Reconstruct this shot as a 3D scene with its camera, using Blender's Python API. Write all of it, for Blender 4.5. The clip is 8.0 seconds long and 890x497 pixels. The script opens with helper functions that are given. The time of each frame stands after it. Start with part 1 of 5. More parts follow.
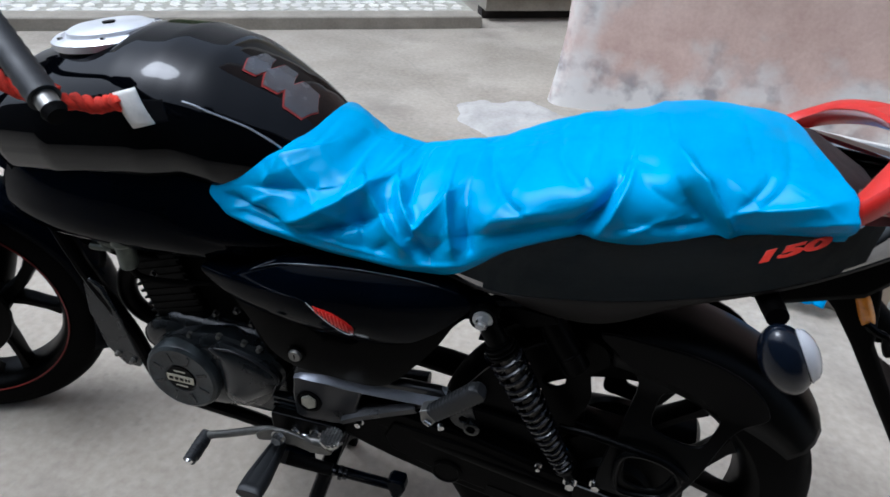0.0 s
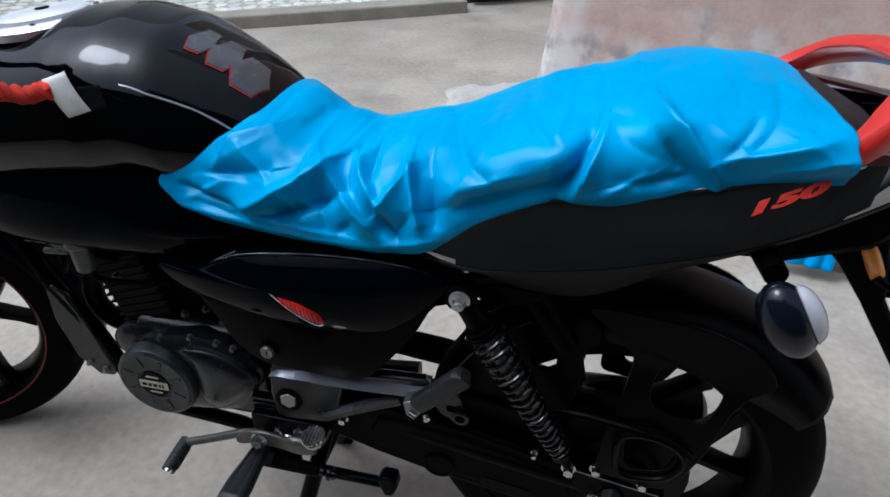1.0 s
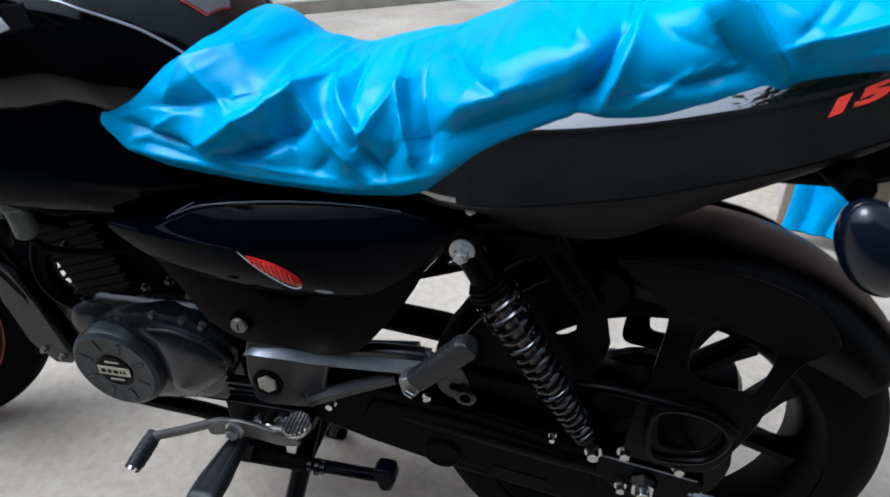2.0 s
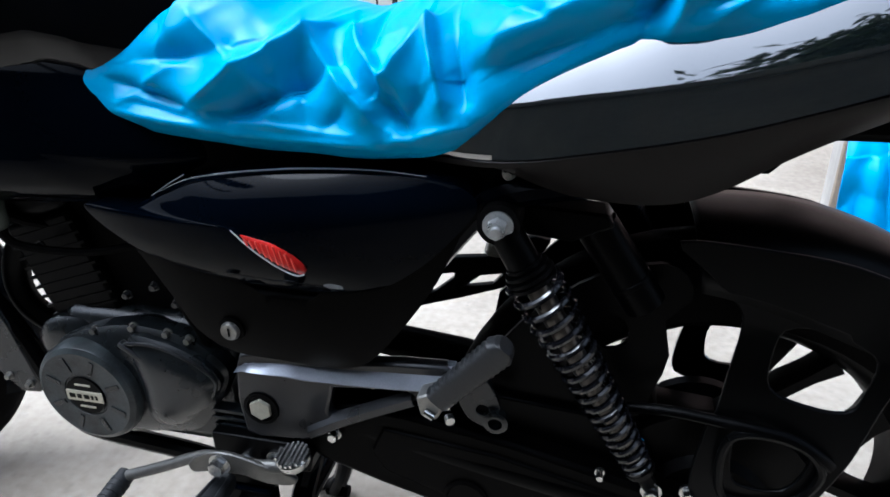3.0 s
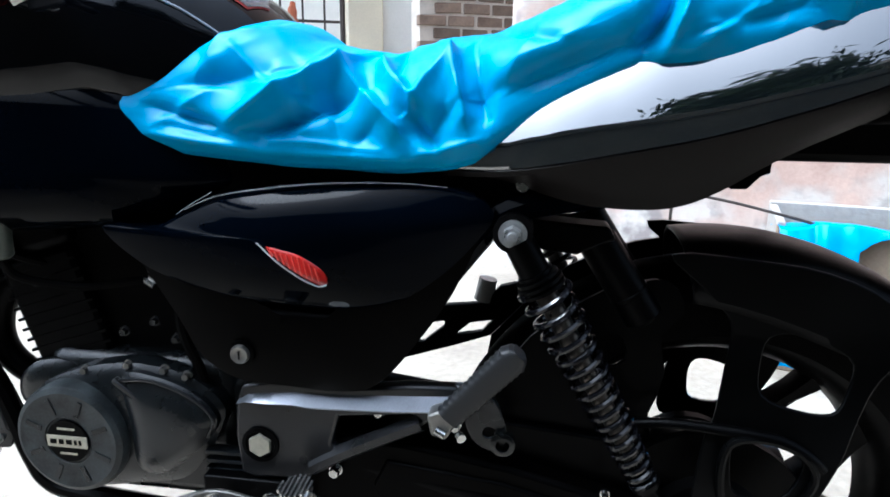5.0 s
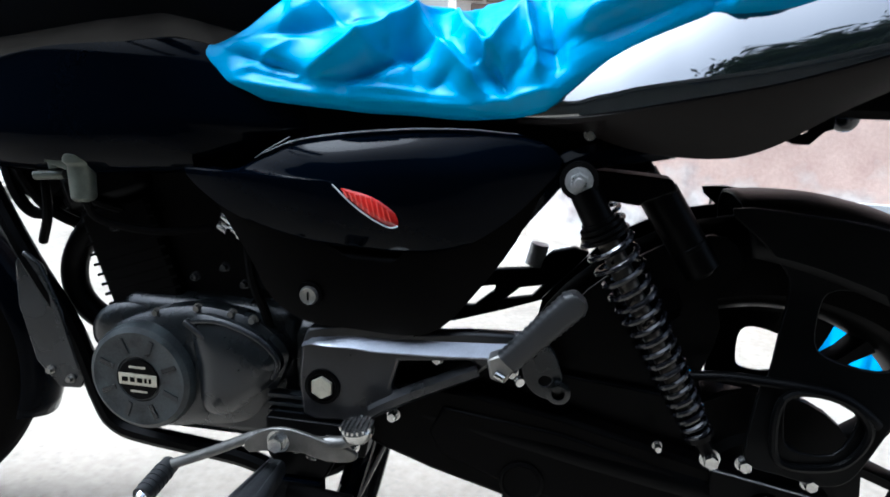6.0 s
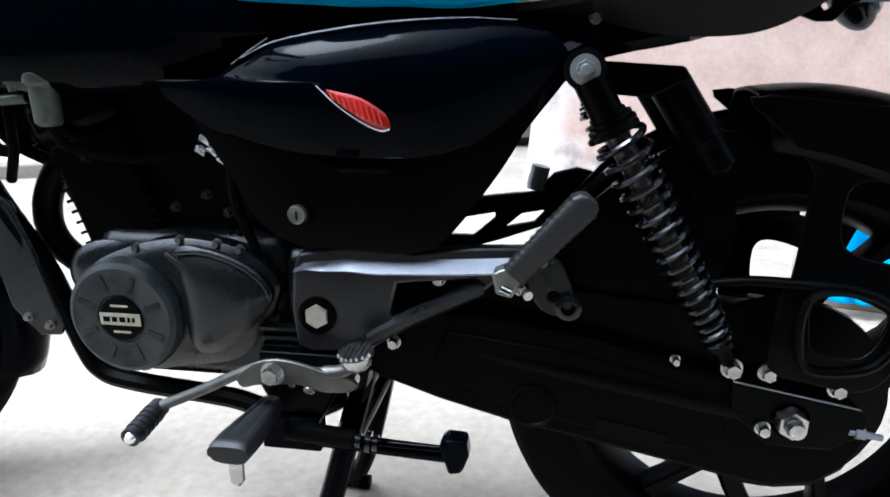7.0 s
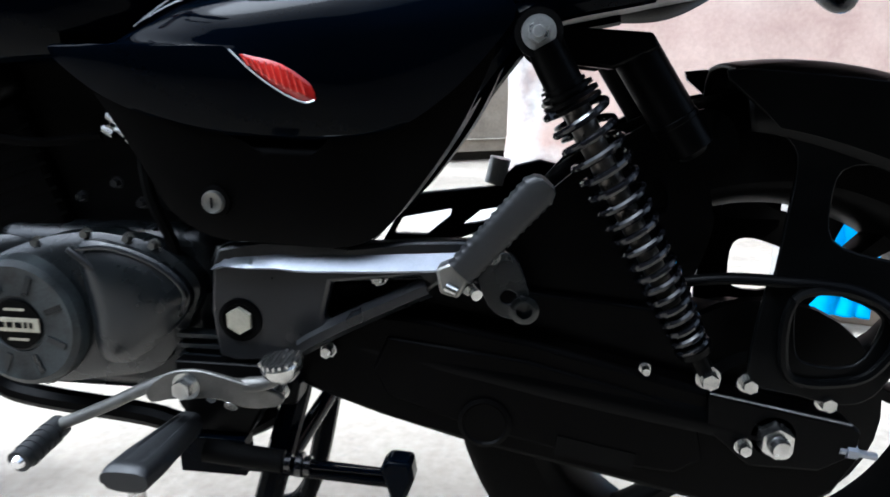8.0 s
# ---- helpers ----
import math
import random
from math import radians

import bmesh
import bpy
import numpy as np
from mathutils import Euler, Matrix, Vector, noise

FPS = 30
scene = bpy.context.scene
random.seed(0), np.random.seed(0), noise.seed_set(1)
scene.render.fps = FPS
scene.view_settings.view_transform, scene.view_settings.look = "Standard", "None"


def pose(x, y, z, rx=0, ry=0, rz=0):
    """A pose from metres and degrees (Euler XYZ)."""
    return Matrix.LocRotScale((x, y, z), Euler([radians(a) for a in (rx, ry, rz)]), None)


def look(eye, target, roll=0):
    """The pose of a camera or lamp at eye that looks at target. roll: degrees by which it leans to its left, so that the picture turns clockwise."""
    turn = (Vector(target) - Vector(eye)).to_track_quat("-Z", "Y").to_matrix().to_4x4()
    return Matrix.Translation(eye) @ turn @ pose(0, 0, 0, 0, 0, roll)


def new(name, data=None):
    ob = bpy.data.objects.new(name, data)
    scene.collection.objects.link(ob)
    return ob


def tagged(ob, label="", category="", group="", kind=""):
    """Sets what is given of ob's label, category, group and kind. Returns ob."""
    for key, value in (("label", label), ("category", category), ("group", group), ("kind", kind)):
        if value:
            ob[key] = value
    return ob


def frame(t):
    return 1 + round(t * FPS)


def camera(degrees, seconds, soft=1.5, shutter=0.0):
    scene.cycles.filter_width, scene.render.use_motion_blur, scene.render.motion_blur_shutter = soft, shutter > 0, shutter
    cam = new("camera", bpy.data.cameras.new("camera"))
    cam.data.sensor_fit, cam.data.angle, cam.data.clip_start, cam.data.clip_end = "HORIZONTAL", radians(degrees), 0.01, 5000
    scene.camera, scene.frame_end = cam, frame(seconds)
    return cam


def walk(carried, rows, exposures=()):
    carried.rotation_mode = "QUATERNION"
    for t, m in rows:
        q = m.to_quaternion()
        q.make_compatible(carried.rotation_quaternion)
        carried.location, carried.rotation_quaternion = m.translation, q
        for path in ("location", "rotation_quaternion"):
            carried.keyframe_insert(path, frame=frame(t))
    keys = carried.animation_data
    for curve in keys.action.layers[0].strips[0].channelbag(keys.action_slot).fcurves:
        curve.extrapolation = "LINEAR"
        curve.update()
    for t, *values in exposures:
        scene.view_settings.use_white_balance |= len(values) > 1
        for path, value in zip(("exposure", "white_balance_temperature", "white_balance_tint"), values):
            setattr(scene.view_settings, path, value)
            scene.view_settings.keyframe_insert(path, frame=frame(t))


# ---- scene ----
cam = camera(68.0, 8.0, soft=1.6, shutter=0.4)
PATH = [
    (0, (0.532, -0.823, 1.223), (0.155, 0.826, 0.156), 3.7),
    (0.5, (0.545, -0.816, 1.215), (0.218, 0.836, 0.135), 2.4),
    (1, (0.566, -0.77, 1.173), (0.174, 0.864, 0.088), -0.3),
    (1.5, (0.56, -0.729, 1.115), (0.158, 0.905, 0.034), -0.4),
    (2, (0.545, -0.696, 1.048), (0.161, 0.944, -0.03), -1.6),
    (3.3, (0.503, -0.654, 0.882), (0.071, 1.135, 0.099), -1.0),
    (3.5, (0.499, -0.667, 0.875), (0.09, 1.141, 0.123), -0.8),
    (4, (0.491, -0.685, 0.857), (0.102, 1.195, 0.296), -0.2),
    (5.3, (0.436, -0.774, 0.808), (0.196, 1.149, 0.312), 1.0),
    (5.5, (0.425, -0.789, 0.798), (0.173, 1.132, 0.3), 1.7),
    (6, (0.418, -0.789, 0.767), (0.08, 1.123, 0.29), 1.8),
    (6.5, (0.412, -0.776, 0.723), (0.081, 1.125, 0.196), 1.1),
    (7, (0.408, -0.759, 0.691), (0.094, 1.138, 0.141), -0.4),
    (7.5, (0.419, -0.733, 0.666), (0.106, 1.165, 0.12), -1.0),
    (8, (0.433, -0.68, 0.648), (0.175, 1.239, 0.146), 0.2),
]
EXPOSURES = [(0.0, 0.35, 5350, 9), (1.0, 0.25, 5350, 9), (2.0, 0.75, 5350, 8), (3.3, 1.25, 5250, 8), (4.0, 1.45, 5300, 7), (5.5, 1.4, 5200, 6), (8.0, 1.6, 5250, 6)]
walk(cam, [(t, look(eye, target, roll)) for t, eye, target, roll in PATH], EXPOSURES)

# ---- world and sun ----
SUN_EL, SUN_ROT = radians(61.6), radians(-108.4)
world = bpy.data.worlds.new("sky")
scene.world = world
world.use_nodes = True
wn, wl = world.node_tree.nodes, world.node_tree.links
sky = wn.new("ShaderNodeTexSky")
sky.sky_type, sky.sun_disc, sky.sun_elevation, sky.sun_rotation = "NISHITA", False, SUN_EL, SUN_ROT
sky.air_density, sky.dust_density, sky.ozone_density = 1.0, 7.0, 1.0
haze = wn.new("ShaderNodeHueSaturation")
haze.inputs["Saturation"].default_value = 0.35
back = wn["Background"]
back.inputs["Strength"].default_value = 0.15
wl.new(sky.outputs[0], haze.inputs["Color"])
wl.new(haze.outputs[0], back.inputs["Color"])
sun = new("sun", bpy.data.lights.new("sun", "SUN"))
sun.data.energy, sun.data.angle, sun.data.color = 1.2, radians(22), (1.0, 0.97, 0.92)
sun.matrix_world = pose(0, 0, 8, 28.4, 0, -71.6)


# ---- materials ----
def mat(name, base, rough=0.5, metal=0.0, vary=0.15, scale=20.0, bump=0.0, fine=300.0, coat=0.0, ior=1.45, second=None, rand=0.0, rough_vary=0.1):
    """A surface with variation at two scales in colour, gloss and relief."""
    m = bpy.data.materials.new(name)
    m.use_nodes = True
    n, l = m.node_tree.nodes, m.node_tree.links
    b = n["Principled BSDF"]
    co = n.new("ShaderNodeTexCoord")
    a = n.new("ShaderNodeTexNoise")
    a.inputs["Scale"].default_value, a.inputs["Detail"].default_value = scale, 6.0
    f = n.new("ShaderNodeTexNoise")
    f.inputs["Scale"].default_value, f.inputs["Detail"].default_value = fine, 3.0
    l.new(co.outputs["Object"], a.inputs["Vector"])
    l.new(co.outputs["Object"], f.inputs["Vector"])
    add = n.new("ShaderNodeMath")
    add.operation = "MULTIPLY_ADD"
    l.new(f.outputs["Fac"], add.inputs[0])
    add.inputs[1].default_value = 0.4
    l.new(a.outputs["Fac"], add.inputs[2])
    ramp = n.new("ShaderNodeValToRGB")
    lo, hi = ramp.color_ramp.elements
    lo.position, hi.position = 0.45, 0.95
    c2 = second or [min(1.0, c * (1 + vary)) for c in base]
    lo.color = (*[c * (1 - vary) for c in base], 1)
    hi.color = (*c2, 1)
    l.new(add.outputs[0], ramp.inputs["Fac"])
    out = ramp.outputs["Color"]
    if rand:
        info = n.new("ShaderNodeObjectInfo")
        hs = n.new("ShaderNodeHueSaturation")
        mp = n.new("ShaderNodeMapRange")
        mp.inputs["To Min"].default_value, mp.inputs["To Max"].default_value = 1 - rand, 1 + rand
        l.new(info.outputs["Random"], mp.inputs["Value"])
        l.new(mp.outputs[0], hs.inputs["Value"])
        l.new(out, hs.inputs["Color"])
        out = hs.outputs["Color"]
    l.new(out, b.inputs["Base Color"])
    rr = n.new("ShaderNodeMapRange")
    rr.inputs["To Min"].default_value, rr.inputs["To Max"].default_value = max(0.02, rough - rough_vary), min(1.0, rough + rough_vary)
    l.new(a.outputs["Fac"], rr.inputs["Value"])
    l.new(rr.outputs[0], b.inputs["Roughness"])
    b.inputs["Metallic"].default_value = metal
    b.inputs["IOR"].default_value = ior
    b.inputs["Coat Weight"].default_value = coat
    b.inputs["Coat Roughness"].default_value = 0.04
    if bump:
        bp = n.new("ShaderNodeBump")
        bp.inputs["Strength"].default_value, bp.inputs["Distance"].default_value = 1.0, bump
        l.new(add.outputs[0], bp.inputs["Height"])
        l.new(bp.outputs[0], b.inputs["Normal"])
    return m


gloss_black = mat("gloss_black", (0.0004, 0.0010, 0.0024), 0.07, vary=0.3, scale=6, ior=1.105, rough_vary=0.03)
tank_black = mat("tank_black", (0.0006, 0.0008, 0.0014), 0.05, vary=0.3, scale=6, ior=1.34, rough_vary=0.02)
tail_black = mat("tail_black", (0.002, 0.003, 0.004), 0.03, vary=0.3, scale=6, ior=3.2, rough_vary=0.01)
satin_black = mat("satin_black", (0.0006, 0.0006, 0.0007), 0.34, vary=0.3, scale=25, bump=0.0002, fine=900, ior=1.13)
skirt_plastic = mat("skirt_plastic", (0.0050, 0.0040, 0.0036), 0.5, vary=0.4, scale=18, bump=0.0003, fine=1100, ior=1.2)
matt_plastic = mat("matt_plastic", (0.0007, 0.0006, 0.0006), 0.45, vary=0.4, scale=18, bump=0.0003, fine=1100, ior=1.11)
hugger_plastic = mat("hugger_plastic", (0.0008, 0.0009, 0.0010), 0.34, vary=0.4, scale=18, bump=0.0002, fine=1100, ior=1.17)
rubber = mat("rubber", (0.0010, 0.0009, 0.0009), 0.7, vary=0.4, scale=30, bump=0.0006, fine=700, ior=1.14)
peg_rubber = mat("peg_rubber", (0.0045, 0.0052, 0.0062), 0.55, vary=0.3, scale=60, bump=0.0004, fine=700)
engine_grey = mat("engine_grey", (0.0020, 0.0026, 0.0032), 0.27, metal=0.0, vary=0.4, scale=16, bump=0.0004, fine=500, second=(0.0085, 0.0105, 0.012), ior=1.44)
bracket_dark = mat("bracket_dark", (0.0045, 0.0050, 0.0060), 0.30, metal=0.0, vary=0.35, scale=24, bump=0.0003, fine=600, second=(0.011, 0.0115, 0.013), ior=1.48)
dusty_grey = mat("dusty_grey", (0.003, 0.0037, 0.0044), 0.36, metal=0.0, vary=0.4, scale=34, bump=0.0004, fine=400, second=(0.036, 0.043, 0.045), ior=1.38)
bright_bolt = mat("bright_bolt", (0.50, 0.51, 0.51), 0.30, metal=0.85, vary=0.25, scale=120, bump=0.0003, fine=900)
damper_steel = mat("damper_steel", (0.07, 0.064, 0.058), 0.3, metal=0.8, vary=0.3, scale=60)
# paler than bracket_dark: on the ridge this grey stands in for reflected sky
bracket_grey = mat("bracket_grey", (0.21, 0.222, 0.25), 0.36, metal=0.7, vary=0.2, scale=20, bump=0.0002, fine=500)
steel = mat("steel", (0.46, 0.46, 0.45), 0.24, metal=1.0, vary=0.25, scale=90, bump=0.0003, fine=800)
chrome = mat("chrome", (0.75, 0.75, 0.76), 0.1, metal=1.0, vary=0.1, scale=60)
cap_silver = mat("cap_silver", (0.80, 0.81, 0.83), 0.35, metal=0.6, vary=0.06, scale=40)
lever_metal = mat("lever_metal", (0.10, 0.097, 0.09), 0.42, metal=0.8, vary=0.35, scale=40, bump=0.0003, fine=700)
tap_alloy = mat("tap_alloy", (0.085, 0.095, 0.078), 0.42, metal=0.4, vary=0.3, scale=60, bump=0.0003, fine=700)
alloy = mat("alloy", (0.20, 0.195, 0.18), 0.40, metal=0.9, vary=0.3, scale=40, bump=0.0003, fine=700)
spring_paint = mat("spring_paint", (0.004, 0.004, 0.005), 0.14, metal=0.0, vary=0.3, scale=50, ior=1.45)
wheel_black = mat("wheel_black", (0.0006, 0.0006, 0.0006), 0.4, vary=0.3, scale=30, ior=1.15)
red_plastic = mat("red_plastic", (0.48, 0.018, 0.012), 0.35, vary=0.12, scale=25, coat=0.3)
red_reflector = mat("red_reflector", (0.36, 0.012, 0.009), 0.2, vary=0.25, scale=40, coat=0.5)
wine_red = mat("wine_red", (0.16, 0.010, 0.008), 0.4, vary=0.1, scale=40)
red_decal = mat("red_decal", (0.55, 0.035, 0.02), 0.4, vary=0.1, scale=40)
red_edge = mat("red_edge", (0.22, 0.015, 0.012), 0.4, vary=0.1, scale=40)
lamp_black = mat("lamp_black", (0.003, 0.005, 0.010), 0.18, vary=0.3, scale=20, ior=1.4, rough_vary=0.04)
tan_board = mat("tan_board", (0.24, 0.19, 0.14), 0.85, vary=0.25, scale=8, bump=0.001, fine=120)
grey_decal = mat("grey_decal", (0.05, 0.052, 0.058), 0.25, vary=0.2, scale=50, coat=0.6)
silver_line = mat("silver_line", (0.26, 0.28, 0.31), 0.2, metal=0.7, vary=0.1, scale=60)
seat_vinyl = mat("seat_vinyl", (0.012, 0.0125, 0.014), 0.5, vary=0.3, scale=40, bump=0.0006, fine=1400)
white_paper = mat("white_paper", (0.75, 0.74, 0.70), 0.7, vary=0.12, scale=60)
red_thread = mat("red_thread", (0.55, 0.03, 0.012), 0.85, vary=0.4, scale=120, bump=0.001, fine=600)
clear_lens = mat("clear_lens", (0.42, 0.42, 0.43), 0.08, vary=0.05, scale=80, coat=1.0)
orange_lens = mat("orange_lens", (0.75, 0.26, 0.02), 0.2, vary=0.2, scale=80, coat=0.6)
badge_plate = mat("badge_plate", (0.42, 0.40, 0.32), 0.35, metal=0.5, vary=0.15, scale=90)
kerb_stone = mat("kerb_stone", (0.30, 0.27, 0.22), 0.9, vary=0.25, scale=5, bump=0.004, fine=60)
cement = mat("cement", (0.38, 0.36, 0.33), 0.9, vary=0.2, scale=6, bump=0.005, fine=50)
cream_wall = mat("cream_wall", (0.66, 0.60, 0.47), 0.8, vary=0.12, scale=3, bump=0.002, fine=60)
white_wall = mat("white_wall", (0.80, 0.79, 0.76), 0.8, vary=0.07, scale=3, bump=0.002, fine=60)
mortar = mat("mortar", (0.55, 0.50, 0.44), 0.95, vary=0.2, scale=8, bump=0.003, fine=90)
brick_mat = mat("brick", (0.20, 0.145, 0.11), 0.9, vary=0.35, scale=12, bump=0.003, fine=80, rand=0.35)
mosaic_light = mat("mosaic_light", (0.72, 0.69, 0.62), 0.5, vary=0.12, scale=25, rand=0.2)
mosaic_bed = mat("mosaic_bed", (0.42, 0.40, 0.33), 0.8, vary=0.2, scale=25, bump=0.002, fine=90)
iron = mat("iron", (0.06, 0.05, 0.045), 0.6, metal=0.4, vary=0.4, scale=60)
copper_paint = mat("copper_paint", (0.45, 0.13, 0.06), 0.5, vary=0.3, scale=60)
green_paint = mat("green_paint", (0.13, 0.19, 0.07), 0.6, vary=0.25, scale=10)
building_grey = mat("building_grey", (0.13, 0.16, 0.135), 0.85, vary=0.15, scale=1.5, bump=0.002, fine=40)
# near-black surface of the added near wall, dark so gloss panels mirror black
dark_backing = mat("dark_backing", (0.020, 0.023, 0.017), 0.95, vary=0.3, scale=3, bump=0.004, fine=40, second=(0.045, 0.045, 0.034))
leaf_mat = mat("leaf", (0.022, 0.045, 0.018), 0.6, vary=0.4, scale=3)
bark = mat("bark", (0.14, 0.10, 0.07), 0.9, vary=0.3, scale=12, bump=0.006, fine=60)
tarp_blue = mat("tarp_blue", (0.0, 0.28, 0.64), 0.5, vary=0.12, scale=20, bump=0.0006, fine=500)
zinc = mat("zinc", (0.45, 0.45, 0.44), 0.5, metal=0.6, vary=0.2, scale=12)
# near-black fill that paints the shade inside openings: drain gap and windows
dark_hole = mat("dark_opening", (0.03, 0.026, 0.022), 0.95, vary=0.3, scale=12)


def fabric():
    """Thin woven blue cloth: fine weave and a soft sheen."""
    m = mat("blue_cloth", (0.0, 0.262, 0.54), 0.42, vary=0.10, scale=12, bump=0.0005, fine=1300, second=(0.0, 0.305, 0.615), ior=1.38)
    return m


def pink_plaster():
    """Pink limewash, worn to grey cement near the corner and the foot."""
    m = mat("pink_plaster", (0.54, 0.375, 0.312), 0.9, vary=0.15, scale=5, bump=0.003, fine=50, second=(0.63, 0.475, 0.40))
    n, l = m.node_tree.nodes, m.node_tree.links
    b = n["Principled BSDF"]
    src = b.inputs["Base Color"].links[0].from_socket
    co = n.new("ShaderNodeTexCoord")
    sep = n.new("ShaderNodeSeparateXYZ")
    l.new(co.outputs["Object"], sep.inputs[0])
    ns = n.new("ShaderNodeTexNoise")
    ns.inputs["Scale"].default_value, ns.inputs["Detail"].default_value = 4.5, 8.0
    l.new(co.outputs["Object"], ns.inputs["Vector"])

    def math_node(op, a, c):
        k = n.new("ShaderNodeMath")
        k.operation = op
        for i, v in enumerate((a, c)):
            if isinstance(v, (int, float)):
                k.inputs[i].default_value = v
            else:
                l.new(v, k.inputs[i])
        return k.outputs[0]
    edge = math_node("SUBTRACT", 0.36, math_node("MULTIPLY", sep.outputs["X"], 1.0))
    foot = math_node("SUBTRACT", 0.45, math_node("MULTIPLY", sep.outputs["Z"], 0.85))
    both = math_node("ADD", math_node("MAXIMUM", edge, foot), math_node("MULTIPLY", math_node("SUBTRACT", ns.outputs["Fac"], 0.5), 1.1))
    rp = n.new("ShaderNodeValToRGB")
    rp.color_ramp.elements[0].position, rp.color_ramp.elements[1].position = 0.12, 0.38
    l.new(both, rp.inputs["Fac"])
    mx = n.new("ShaderNodeMix")
    mx.data_type = "RGBA"
    gr = n.new("ShaderNodeValToRGB")
    n2 = n.new("ShaderNodeTexNoise")
    n2.inputs["Scale"].default_value, n2.inputs["Detail"].default_value = 7.0, 8.0
    l.new(co.outputs["Object"], n2.inputs["Vector"])
    gr.color_ramp.elements[0].color, gr.color_ramp.elements[1].color = (0.30, 0.27, 0.26, 1), (0.60, 0.57, 0.53, 1)
    gr.color_ramp.elements[0].position, gr.color_ramp.elements[1].position = 0.36, 0.52
    l.new(n2.outputs["Fac"], gr.inputs["Fac"])
    l.new(rp.outputs["Color"], mx.inputs["Factor"])
    l.new(src, mx.inputs["A"])
    l.new(gr.outputs["Color"], mx.inputs["B"])
    l.new(mx.outputs["Result"], b.inputs["Base Color"])
    return m



def lane_concrete():
    """Pale worn concrete with stains, specks and hairline cracks."""
    m = mat("lane_concrete", (0.272, 0.235, 0.188), 0.85, vary=0.22, scale=1.6, bump=0.004, fine=45, second=(0.415, 0.368, 0.302))
    n, l = m.node_tree.nodes, m.node_tree.links
    b = n["Principled BSDF"]
    col = b.inputs["Base Color"].links[0].from_socket
    co = n.new("ShaderNodeTexCoord")
    warp = n.new("ShaderNodeTexNoise")
    warp.inputs["Scale"].default_value = 3.0
    l.new(co.outputs["Object"], warp.inputs["Vector"])
    mixv = n.new("ShaderNodeMix")
    mixv.data_type = "VECTOR"
    mixv.inputs["Factor"].default_value = 0.12
    l.new(co.outputs["Object"], mixv.inputs["A"])
    l.new(warp.outputs["Color"], mixv.inputs["B"])
    for kind, scale, lo, hi, dark, fac in (("crack", 0.45, 0.0, 0.003, (0.12, 0.11, 0.10, 1), 0.15), ("speck", 37.0, 0.05, 0.30, (0.16, 0.15, 0.14, 1), 0.22), ("stain", 2.2, 0.30, 0.46, (0.16, 0.14, 0.12, 1), 0.55)):
        if kind == "stain":
            t = n.new("ShaderNodeTexNoise")
            t.inputs["Detail"].default_value, t.inputs["Roughness"].default_value = 8.0, 0.65
            src = t.outputs["Fac"]
        else:
            t = n.new("ShaderNodeTexVoronoi")
            t.feature = "DISTANCE_TO_EDGE" if kind == "crack" else "F1"
            src = t.outputs["Distance"]
        t.inputs["Scale"].default_value = scale
        l.new(mixv.outputs["Result"] if kind != "speck" else co.outputs["Object"], t.inputs["Vector"])
        mp = n.new("ShaderNodeMapRange")
        mp.inputs["From Min"].default_value, mp.inputs["From Max"].default_value = lo, hi
        mp.inputs["To Min"].default_value, mp.inputs["To Max"].default_value = fac, 0.0
        l.new(src, mp.inputs["Value"])
        mx = n.new("ShaderNodeMix")
        mx.data_type = "RGBA"
        l.new(mp.outputs[0], mx.inputs["Factor"])
        l.new(col, mx.inputs["A"])
        mx.inputs["B"].default_value = dark
        col = mx.outputs["Result"]
    l.new(col, b.inputs["Base Color"])
    return m


cloth_blue, pink, concrete = fabric(), pink_plaster(), lane_concrete()


# ---- mesh helpers ----
def finish(name, bm, material, smooth=35.0, bevel=0.0):
    me = bpy.data.meshes.new(name)
    bmesh.ops.recalc_face_normals(bm, faces=bm.faces[:])
    bm.to_mesh(me)
    bm.free()
    me.materials.append(material)
    if smooth:
        me.shade_smooth()
        me.set_sharp_from_angle(angle=radians(smooth))
    ob = new(name, me)
    if bevel:
        b = ob.modifiers.new("bevel", "BEVEL")
        b.width, b.segments, b.limit_method, b.angle_limit = bevel, 2, "ANGLE", radians(40)
    return ob


def part(name, bm, material, parent, label="", smooth=35.0, bevel=0.0):
    ob = finish(name, bm, material, smooth, bevel)
    ob.parent = parent
    if label:
        ob["label"] = label
    return ob


def thing(name, label, category, at=(0, 0, 0), kind=""):
    e = new(name)
    e.location = at
    e.empty_display_size = 0.1
    return tagged(e, label, category, kind=kind)


def box(bm, c, s, m=None):
    """A box round c with sides s."""
    t = Matrix.Translation(c) @ (m or Matrix()) @ Matrix.Diagonal((*s, 1))
    bmesh.ops.create_cube(bm, size=1.0, matrix=t)
    return bm


def rod(bm, a, b, r, r2=None, seg=16):
    """A capped rod from a to b."""
    a, b = Vector(a), Vector(b)
    d = b - a
    m = Matrix.Translation((a + b) / 2) @ d.to_track_quat("Z", "Y").to_matrix().to_4x4()
    bmesh.ops.create_cone(bm, cap_ends=True, segments=seg, radius1=r, radius2=r if r2 is None else r2, depth=d.length, matrix=m)
    return bm


def smooth_path(pts, n=8):
    """Points of a smooth curve through pts."""
    p = [Vector(v) for v in pts]
    p = [2 * p[0] - p[1]] + p + [2 * p[-1] - p[-2]]
    out = []
    for i in range(1, len(p) - 2):
        for k in range(n):
            t = k / n
            a, b, c, d = p[i - 1], p[i], p[i + 1], p[i + 2]
            out.append(0.5 * ((2 * b) + (c - a) * t + (2 * a - 5 * b + 4 * c - d) * t * t + (3 * b - a - 3 * c + d) * t ** 3))
    out.append(p[-2])
    return out


